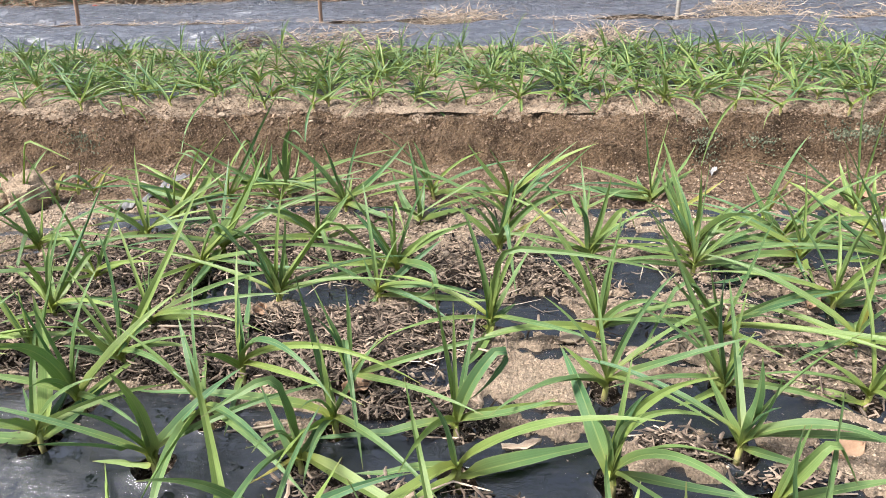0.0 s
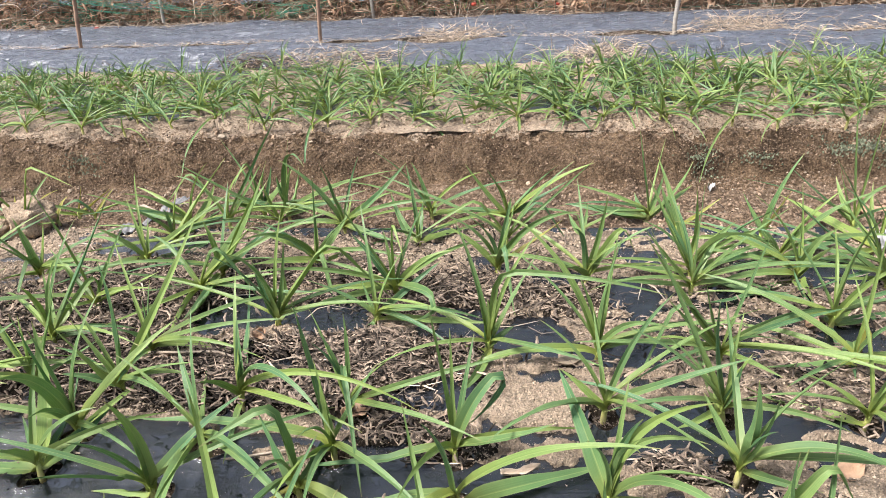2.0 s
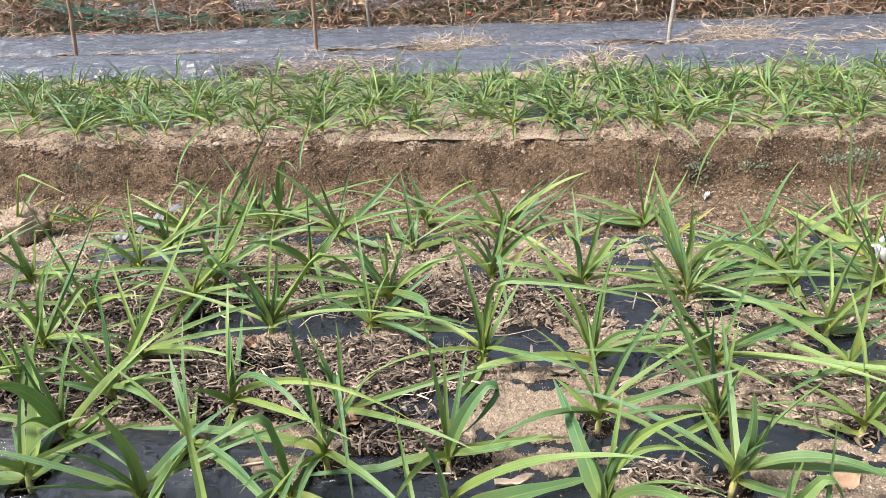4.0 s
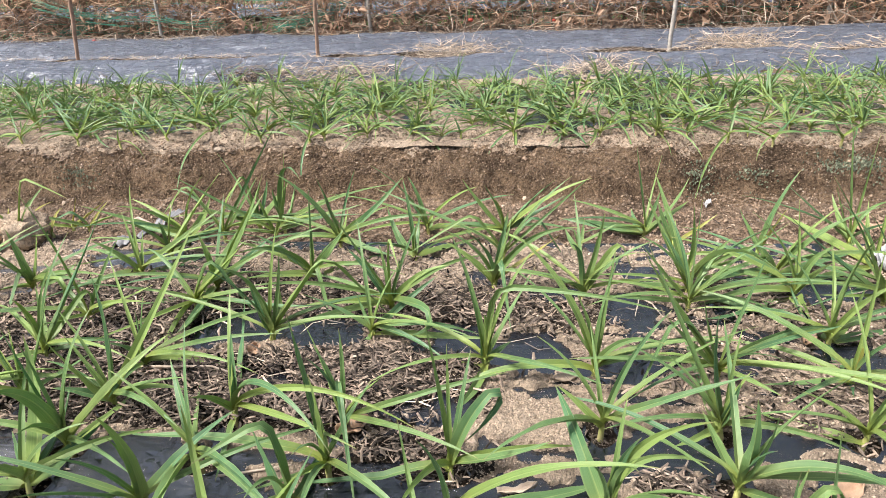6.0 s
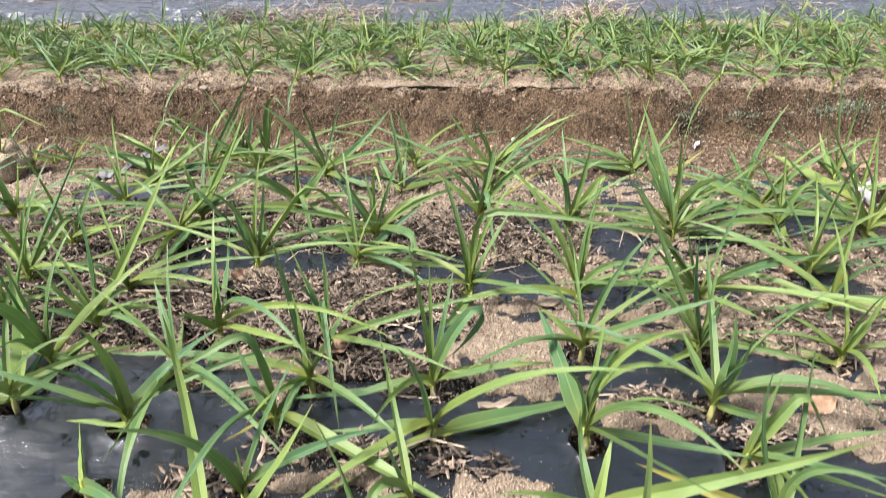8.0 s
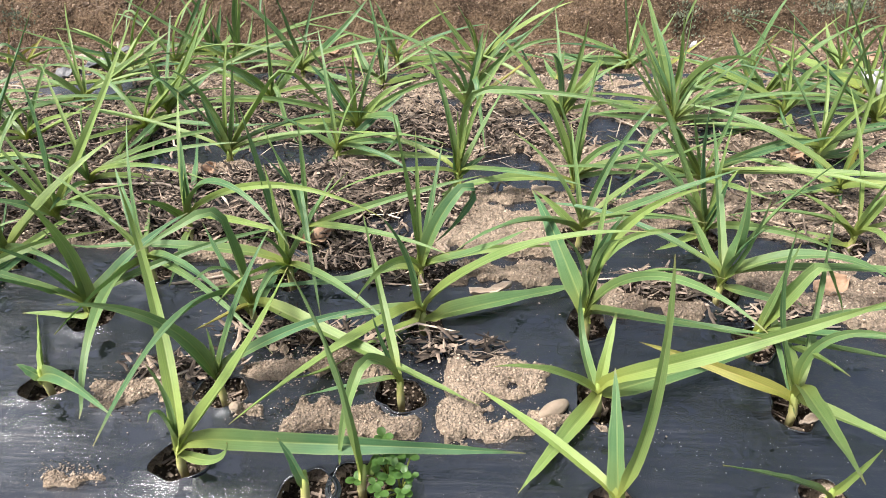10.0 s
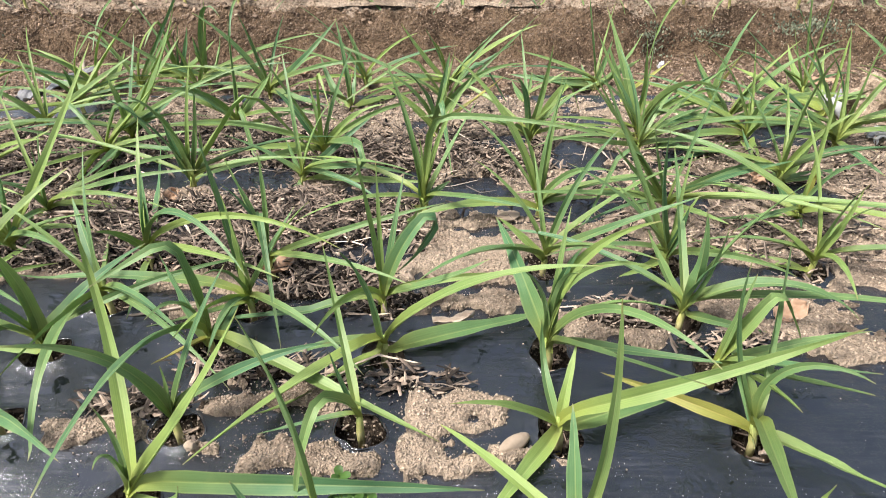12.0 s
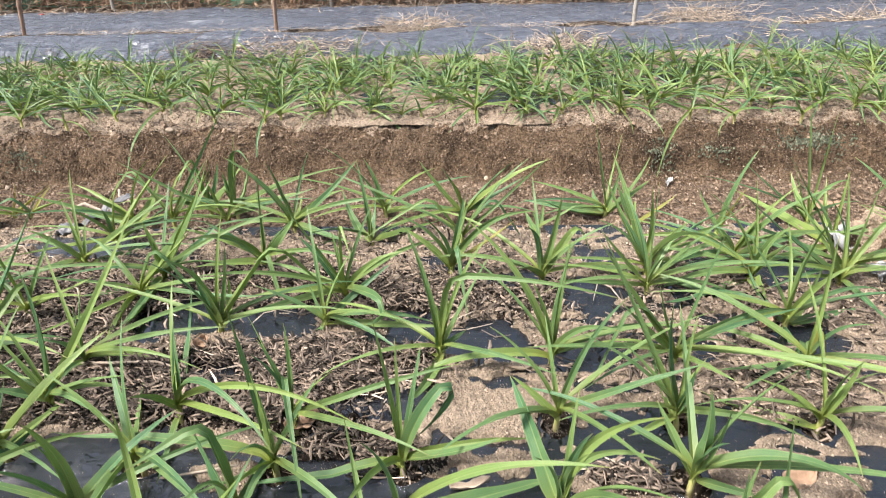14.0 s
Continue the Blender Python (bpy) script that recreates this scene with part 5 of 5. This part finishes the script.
def grains(name, places, sizes, mat, label, seed, film=False):
    """Rounded, uneven grains and crumbs that lie on the soil, or on the film."""
    r = np.random.RandomState(seed)
    at = np.array(places)
    z = height(at[:, 0], at[:, 1])
    if film:
        z = np.maximum(z, 0.0015)
    big = sizes[1] > 0.0045
    if big:
        g = (1 + 5 ** 0.5) / 2
        shape = np.array([(-1, g, 0), (1, g, 0), (-1, -g, 0), (1, -g, 0), (0, -1, g), (0, 1, g), (0, -1, -g), (0, 1, -g), (g, 0, -1), (g, 0, 1), (-g, 0, -1), (-g, 0, 1)]) / 1.9
        sides = [(0, 11, 5), (0, 5, 1), (0, 1, 7), (0, 7, 10), (0, 10, 11), (1, 5, 9), (5, 11, 4), (11, 10, 2), (10, 7, 6), (7, 1, 8),
                 (3, 9, 4), (3, 4, 2), (3, 2, 6), (3, 6, 8), (3, 8, 9), (4, 9, 5), (2, 4, 11), (6, 2, 10), (8, 6, 7), (9, 8, 1)]
    else:
        shape = np.array([(1, 0, 0), (0, 1, 0), (-1, 0, 0), (0, -1, 0), (0, 0, 1), (0, 0, -1)], float)
        sides = [(0, 1, 4), (1, 2, 4), (2, 3, 4), (3, 0, 4), (1, 0, 5), (2, 1, 5), (3, 2, 5), (0, 3, 5)]
    n, k = len(at), len(shape)
    size = sizes[0] + (sizes[1] - sizes[0]) * r.rand(n, 1, 1) ** 2.2
    a = r.rand(n) * 2 * math.pi
    c, w = np.cos(a), np.sin(a)
    form = shape[None] * (1 + r.uniform(-0.32, 0.32, (n, k, 1))) * (size * r.uniform(0.65, 1.2, (n, 1, 3)) * (1, 1, 0.75))
    turned = np.stack([form[..., 0] * c[:, None] - form[..., 1] * w[:, None], form[..., 0] * w[:, None] + form[..., 1] * c[:, None], form[..., 2]], -1)
    verts = turned + np.stack([at[:, 0], at[:, 1], z + 0.25 * size[:, 0, 0]], -1)[:, None]
    faces = np.array(sides)[None] + k * np.arange(n)[:, None, None]
    return tagged(raw(name, verts.reshape(-1, 3).tolist(), faces.reshape(-1, 3).tolist(), mat, smooth=not big), label, "grit", kind="stuff")


rg = random.Random(31)
grains("mulch_crumbs", off_film(scatter(9000, 15, *LITTER)), (0.0008, 0.0035), SHADED_MULCH, "dark crumbs of rotted straw and soil, gap shade in their colour", 41, True)
grains("sand_dust", [(rg.gauss(cx, 1.0 * rx), rg.gauss(cy, 1.0 * ry)) for cx, cy, rx, ry in HEAP for _ in range(230)], (0.0004, 0.0014), GRIT, "loose sand grains strewn round the heaps on the film", 42, True)
grains("film_grit", [(rg.gauss(cx, 0.7 * rx), rg.gauss(cy, 0.7 * ry)) for cx, cy, rx, ry in BARE for _ in range(90)], (0.0003, 0.0010), GRIT, "sand grains blown over the bare film", 44, True)
grains("sand_grains", [(rg.uniform(-0.75, 0.75), rg.uniform(0.62, 1.25)) for _ in range(52000)], (0.0006, 0.0026), GRIT, "coarse pale sand grains on the heaped soil", 32)
grains("sand_grains_far", [(rg.uniform(-1.2, 0.95), rg.uniform(1.2, 1.62)) for _ in range(30000)], (0.0010, 0.0040), GRIT, "coarse pale sand grains on the heaped soil", 33)
grains("trench_crumbs", [(rg.uniform(-1.9, 1.4), rg.uniform(1.6, 2.08)) for _ in range(34000)], (0.0011, 0.0048), CRUMB, "brown crumbs of soil on the trench slope", 34)
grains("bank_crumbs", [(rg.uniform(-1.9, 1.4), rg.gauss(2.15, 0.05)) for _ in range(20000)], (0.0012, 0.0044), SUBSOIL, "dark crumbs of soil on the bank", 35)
grains("bank_grit", [(rg.uniform(-1.9, 1.4), rg.gauss(2.16, 0.05)) for _ in range(16000)], (0.0011, 0.0040), CRUMB, "sandy brown grains on the bank", 40)
grains("lip_crumbs", [(rg.uniform(-2.0, 1.5), rg.uniform(2.2, 2.36)) for _ in range(9000)], (0.0013, 0.0044), CRUMB, "sandy crumbs along the far bed's lip", 36)
grains("lip_clods", [(rg.uniform(-2.0, 1.5), rg.gauss(2.235, 0.025)) for _ in range(600)] + [(rg.uniform(-1.9, 1.4), rg.uniform(1.62, 1.95)) for _ in range(260)], (0.003, 0.009), CRUMB, "small sandy clods on the lip and in the trench", 43)
grains("film_specks", [(rg.gauss(0.2, 0.35), rg.uniform(0.62, 0.95)) for _ in range(500)] + [(rg.gauss(x, 0.05), rg.gauss(y, 0.02)) for x, y in ((0.13, 0.715), (0.26, 0.70), (0.0, 0.765)) for _ in range(110)],
       (0.0002, 0.0007), WHITE, "white specks of perlite dusted over the film", 37, True)
grains("trench_sand", [(rg.uniform(-1.9, 1.4), rg.uniform(1.58, 2.1)) for _ in range(5000)], (0.0012, 0.004), GRIT, "pale grit on the trench slope", 39)
grains("pebbles", [(rg.uniform(-1.5, 1.2), rg.uniform(1.62, 2.3)) for _ in range(60)], (0.004, 0.008), PEBBLE, "scattered small stones in the trench soil", 38)


# ---- the far bed's other plants ----
def far_variant(seed):
    r = random.Random(seed)
    root = garlic(0, -50, *arched(r, r.choice((10, 11, 12)), 0.19, 0.0078), z=0, thick=0.0045, label="young green garlic plant in the far crowded bed", group="garlic plants in the far bed", floor=0.004, swing=42, tall=0.025, segs=10)
    return root


def arched(rng, n, size, wide):
    """Leaves that rise and bend over in long arcs."""
    out, turn = [], rng.uniform(0, 360)
    for k in range(n):
        rise = rng.uniform(8, 42) if rng.random() < 0.8 else rng.uniform(45, 76)
        out.append((turn + 180 * k + rng.uniform(-60, 60), size * rng.uniform(0.75, 1.35), rise, rise - rng.uniform(10, 65), wide * rng.uniform(0.75, 1.2)))
    return out


VARIANTS = [far_variant(100 + k) for k in range(12)]
rf = random.Random(77)


def bed_spots(rows):
    out = []
    for row, v in enumerate(rows):
        for c in range(46):
            x = -2.55 + 0.097 * c + (0.048 if row % 2 else 0) + rf.uniform(-0.04, 0.04)
            y = v - x * 0.03 + rf.uniform(-0.03, 0.03)
            if rf.random() > 0.06:
                out.append((x, y))
    return out


def standing(x, y):
    return pose(x, y, float(height(x, y)) + 0.002, rf.uniform(-5, 5), rf.uniform(-5, 5), rf.uniform(0, 360)) @ Matrix.Scale(rf.uniform(0.56, 0.84) * (0.8 if y > 2.6 else 0.95), 4)


spots = [(x, 2.34 - 0.02 * x) for x in (-2.5, -2.33, -2.15, -1.95, -1.78, 1.12, 1.3, 1.46, 1.64)] + bed_spots((2.33, 2.39, 2.46, 2.53, 2.60))
for k, (x, y) in enumerate(spots):
    m = standing(x, y)
    if k < len(VARIANTS):
        VARIANTS[k].matrix_basis = m
    else:
        copy_thing(VARIANTS[k % len(VARIANTS)], Matrix.Identity(4)).matrix_basis = m


def back_rows():
    """The rows behind, too crowded to tell apart."""
    verts, faces, uvs, slots, count = [], [], [], [], 0
    for k, (x, y) in enumerate(bed_spots((2.66, 2.72, 2.78, 2.83, 2.88))):
        m = standing(x, y)
        for ob in VARIANTS[k % len(VARIANTS)].children:
            me = ob.data
            co = np.empty(3 * len(me.vertices), np.float32)
            me.vertices.foreach_get("co", co)
            co = co.reshape(-1, 3) @ np.array(m.to_3x3()).T + np.array(m.translation)
            verts.append(co)
            stem = not me.uv_layers
            spot = np.full((len(co), 2), 0.5)
            if not stem:
                for loop in me.loops:
                    spot[loop.vertex_index] = me.uv_layers[0].data[loop.index].uv
            uvs.append(spot)
            faces += [tuple(i + count for i in p.vertices) for p in me.polygons]
            slots += [int(stem)] * len(me.polygons)
            count += len(co)
    ob = raw("garlic_rows", np.concatenate(verts).tolist(), faces, [LEAF_ROWS, STEM_ROWS], uvs=np.concatenate(uvs))
    ob.data.polygons.foreach_set("material_index", slots)
    tagged(ob, "dense rows of green garlic at the back of the far bed", "garlic rows", kind="stuff")


STEM_ROWS = mottled("row_stem", (0.30, 0.36, 0.10), (0.45, 0.45, 0.2), 30.0, 0.5, 0.2)
back_rows()


# ---- ridges: stakes, dry stalks ----
def stake(x, y, z, tall, lean, thick, mat, label):
    root = new("garden_stake")
    root.location = (x, y, z)
    tagged(root, label, "garden stake", "garden stakes")
    r = random.Random(int(x * 1000))
    path, radii = [], []
    for k in range(13):
        h = -0.06 + (tall + 0.06) * k / 12
        path.append(Vector((lean * h + r.gauss(0, 0.0016), r.gauss(0, 0.0016), h)))
        radii.append(thick * r.uniform(0.9, 1.08))
    verts, faces = tube(path, radii, 7)
    raw("pole", verts, faces, mat, root)
    for h in (tall * 0.55,):
        ring = [Vector((lean * h + (thick + 0.002) * math.cos(a), (thick + 0.002) * math.sin(a), h + 0.003 * math.sin(3 * a))) for a in np.linspace(0, 2 * math.pi, 13)]
        verts, faces = tube(ring, [0.0018] * 13, 4)
        raw("twine", verts, faces, NET, root)


BROWN, GREY = "weathered brown wooden stake between film ridges", "pale grey wooden stake between film ridges"
stake(-2.355, 3.81, -0.035, 0.75, 0.157, 0.0105, WOOD, BROWN)
stake(-1.025, 3.75, -0.035, 0.75, 0.077, 0.010, WOOD, BROWN)
stake(0.679, 3.66, -0.035, 0.75, 0.031, 0.0105, WOOD_GREY, GREY)
stake(-2.16, 4.38, -0.03, 0.9, 0.03, 0.0105, WOOD_GREY, "grey wooden trellis stake among withered vines")
stake(-0.863, 4.305, -0.03, 0.9, 0.010, 0.0105, WOOD_GREY, "grey wooden trellis stake among withered vines")
stake(0.353, 4.285, -0.03, 0.9, -0.063, 0.010, WOOD, "brown wooden trellis stake among withered vines")
stake(1.563, 4.18, -0.03, 0.9, -0.017, 0.0115, WOOD_GREY, "grey wooden trellis stake among withered vines")
stake(1.40, 4.50, -0.03, 0.9, 0.15, 0.009, WOOD_GREY, "thin leaning grey stake behind the vines")


def twigs(n, seed, spread_x, spread_y, tall, long, thick, arch=0.5, upright=0.0):
    """Thin bent stalks thrown over one another."""
    r = random.Random(seed)
    verts, faces = [], []
    for _ in range(n):
        L, a = r.uniform(*long), r.uniform(0, 2 * math.pi)
        d = Vector((math.cos(a), math.sin(a) * 0.8, r.gauss(upright, 0.35))).normalized()
        p = Vector((r.gauss(0, spread_x), r.gauss(0, spread_y), r.uniform(0.0, tall) * math.exp(-0.5 * r.random())))
        path = []
        for k in range(6):
            path.append(p.copy())
            d = (d + Vector((r.gauss(0, 0.3), r.gauss(0, 0.3), r.gauss(-0.12 * arch, 0.25)))).normalized()
            p = p + d * L / 5
            p.z = max(p.z, 0.002)
        w = r.uniform(*thick)
        v, f = tube(path, [w, w, w * 0.9, w * 0.8, w * 0.7, w * 0.5], 4)
        b = len(verts)
        verts += v
        faces += [tuple(i + b for i in q) for q in f]
    return verts, faces


def stalk_heap(x, y, sx, sy, tall, n, seed, label, mat=None):
    verts, faces = twigs(n, seed, sx, sy, tall, (0.04, 0.13), (0.0008, 0.0019))
    ob = raw("dry_stalk_heap", verts, faces, mat or DRY)
    ob.location = (x, y, float(height(x, y)) + 0.012)
    return tagged(ob, label, "dry stalks", "heaps of dry stalks", "stuff")


stalk_heap(-1.235, 3.385, 0.08, 0.05, 0.06, 300, 41, "tangled grey-brown dry stalks on a film ridge", STRAW)
stalk_heap(-0.846, 3.385, 0.15, 0.05, 0.06, 420, 42, "loose heap of bleached dry stalks on a film ridge")
stalk_heap(0.345, 3.33, 0.14, 0.06, 0.06, 400, 43, "loose heap of bleached dry stalks on a film ridge")
stalk_heap(-0.335, 3.75, 0.12, 0.07, 0.055, 380, 44, "heap of straw-coloured dry stalks on the rear ridge")
stalk_heap(0.981, 3.70, 0.11, 0.07, 0.07, 450, 45, "heap of straw-coloured dry stalks on the rear ridge")
stalk_heap(1.70, 3.62, 0.16, 0.06, 0.05, 260, 46, "heap of straw-coloured dry stalks on the rear ridge")
stalk_heap(-2.15, 3.42, 0.2, 0.05, 0.04, 40, 47, "few bent dry stalks lying on film", STRAW)
stalk_heap(1.15, 3.33, 0.15, 0.05, 0.05, 45, 48, "loose bleached dry stalks on a film ridge")


def furrow_litter():
    r = random.Random(51)
    places = []
    for _ in range(9000):
        x = r.uniform(-4.2, 3.8)
        v = r.choice((3.69, 3.69, 3.69, 3.22, 4.17, 4.2)) + r.gauss(0, 0.024)
        y = v - x * 0.053
        places.append((x, y))
    chips("furrow_straw", places, (0.015, 0.07), (0.0016, 0.0036), DRY, "straw-coloured dry stalks lying along the furrows", "straw litter", 52, tilt=0.25, lift=0.035)
    chips("ridge_straw", [(r.uniform(-3.6, 3.2), r.uniform(3.3, 4.05)) for _ in range(160)], (0.03, 0.12), (0.0015, 0.003), DRY, "single dry stalks lying on the film ridges", "straw litter", 53, tilt=0.15)


furrow_litter()


# ---- withered vines on a trellis ----
def vine(seed):
    root = new("withered_vine")
    tagged(root, "withered brown vine with tangled dry shoots on a trellis", "dead vine", "row of withered vines")
    r = random.Random(seed)
    for _ in range(3):
        x0, a = r.gauss(0, 0.06), r.gauss(0, 0.05)
        path = [Vector((x0 + a * k + r.gauss(0, 0.012), r.gauss(0, 0.02), -0.03 + 0.09 * k)) for k in range(8)]
        verts, faces = tube(path, [0.006 * (1 - 0.07 * k) for k in range(8)], 6)
        raw("main_stem", verts, faces, VINE, root)
    verts, faces = twigs(250, seed + 1, 0.13, 0.06, 0.5, (0.08, 0.28), (0.0012, 0.0036), 0.9, 0.3)
    tagged(raw("tangle", verts, faces, VINE, root), kind="stuff")
    verts, faces = twigs(44, seed + 2, 0.15, 0.07, 0.25, (0.10, 0.3), (0.0014, 0.0032), 1.0, 0.3)
    tagged(raw("pale_tangle", verts, faces, DRY, root, "bleached straw-coloured shoots"), kind="stuff")
    verts, faces = [], []
    for _ in range(150):
        p = Vector((r.gauss(0, 0.14), r.gauss(0, 0.06), r.uniform(0.0, 0.5)))
        b, s = len(verts), r.uniform(0.012, 0.032)
        q = Euler((r.uniform(0, 6), r.uniform(0, 6), r.uniform(0, 6))).to_matrix()
        for c in ((-1, 0, 0), (-0.3, 0.5, 0.25), (0.2, 0.1, -0.2), (0.4, 0.5, 0.3), (1, 0, 0), (0.1, -0.5, 0.25)):
            verts.append(p + q @ (Vector(c) * s))
        faces += [(b, b + 2, b + 1), (b + 1, b + 2, b + 3), (b + 2, b + 4, b + 3), (b, b + 5, b + 2), (b + 2, b + 5, b + 4)]
    tagged(raw("shrivelled_foliage", verts, faces, VINE, root, "shrivelled brown leaves", smooth=False), kind="stuff")
    return root


VINES = [vine(200 + 7 * k) for k in range(5)]
rv = random.Random(61)
for k in range(26):
    x = -4.3 + 0.32 * k + rv.uniform(-0.08, 0.08)
    y = 4.36 - x * 0.066 + rv.uniform(-0.05, 0.05)
    m = pose(x, y, -0.03, 0, 0, rv.uniform(-40, 40)) @ Matrix.Scale(rv.uniform(0.85, 1.15), 4)
    if k < 5:
        VINES[k].matrix_basis = m
    else:
        copy_thing(VINES[k % 5], Matrix.Identity(4)).matrix_basis = m


def trellis_net():
    root = new("trellis_net")
    tagged(root, "green plastic trellis net hung along the withered vines", "net")
    verts, faces = [], []

    def cord(points, r):
        v, f = tube(points, [r] * len(points), 3)
        b = len(verts)
        verts.extend(v)
        faces.extend(tuple(i + b for i in q) for q in f)

    r = random.Random(71)
    for k in range(150):
        x = -4.4 + 0.055 * k
        cord([Vector((x + r.gauss(0, 0.008), 4.31 - 0.066 * x + r.gauss(0, 0.012), z)) for z in (-0.02, 0.2, 0.4, 0.62)], 0.0013)
    for j in range(12):
        cord([Vector((-4.4 + 0.4 * k, 4.31 + 0.066 * 4.4 - 0.0264 * k, 0.0 + 0.055 * j + r.gauss(0, 0.012))) for k in range(21)], 0.0013)
    tagged(raw("mesh", verts, faces, NET, root), kind="stuff")


trellis_net()


def net_bundle(x0, y0, z0, x1, y1, z1, n, seed, label):
    """A fold of loose net pulled together."""
    r = random.Random(seed)
    verts, faces = [], []
    a, b = Vector((x0, y0, z0)), Vector((x1, y1, z1))
    for _ in range(n):
        off, off2 = Vector((0, r.gauss(0, 0.02), r.gauss(0, 0.022))), Vector((0, r.gauss(0, 0.02), r.gauss(0, 0.03)))
        path = [a.lerp(b, t) + off.lerp(off2, t) + Vector((r.gauss(0, 0.006), 0, 0.03 * math.sin(3.1 * t) * -1)) for t in (0, 0.2, 0.4, 0.6, 0.8, 1.0)]
        v, f = tube(path, [0.0012] * 6, 3)
        c = len(verts)
        verts += v
        faces += [tuple(i + c for i in q) for q in f]
    return tagged(raw("net_fold", verts, faces, NET), label, "net", "folds of net", "stuff")


net_bundle(-3.3, 4.55, 0.0, -2.65, 4.50, 0.02, 22, 81, "bunched teal-green net on the ground behind vines")
net_bundle(-2.95, 4.42, 0.20, -2.3, 4.42, 0.08, 14, 82, "sagging teal-green net among withered vines")
net_bundle(-2.2, 4.36, 0.10, -1.75, 4.36, 0.06, 12, 83, "sagging teal-green net among withered vines")
net_bundle(-1.45, 4.38, 0.02, -0.95, 4.36, 0.16, 22, 84, "sagging teal-green net among withered vines")


def fruit(x, y, z, s):
    bm = bmesh.new()
    bmesh.ops.create_icosphere(bm, subdivisions=2, radius=s)
    for v in bm.verts:
        v.co.z *= 0.8 - 0.2 * (abs(v.co.x) < s * 0.3)
    ob = part("fallen_fruit", bm, RED, None)
    ob.location = (x, y, z)
    tagged(ob, "small shrivelled red fruit under withered vines", "fruit", "fallen red fruit")


fruit(-2.51, 4.24, -0.005, 0.014)
fruit(-0.28, 4.20, 0.05, 0.015)
fruit(0.17, 4.23, 0.03, 0.012)


def far_grass():
    r = random.Random(91)
    verts, faces = [], []
    for _ in range(5200):
        x, y = r.uniform(-6, 6), 4.55 + 3.5 * r.random() ** 1.4
        if 4.7 < along(x, y) < 5.2:
            continue
        z, h, a = float(height(x, y)), r.uniform(0.03, 0.12), r.uniform(0, 6.28)
        b, w = len(verts), 0.004
        tip = Vector((x + h * 0.5 * math.cos(a), y + h * 0.5 * math.sin(a), z + h))
        verts += [Vector((x - w, y, z)), Vector((x + w, y, z)), Vector((x, y + w, z)), tip]
        faces += [(b, b + 1, b + 3), (b + 1, b + 2, b + 3), (b + 2, b, b + 3)]
    tagged(raw("grass", verts, faces, WEED, uvs=[(0.5, 0.6)] * len(verts)), "green grass and weeds behind the trellis", "grass", kind="stuff")


far_grass()
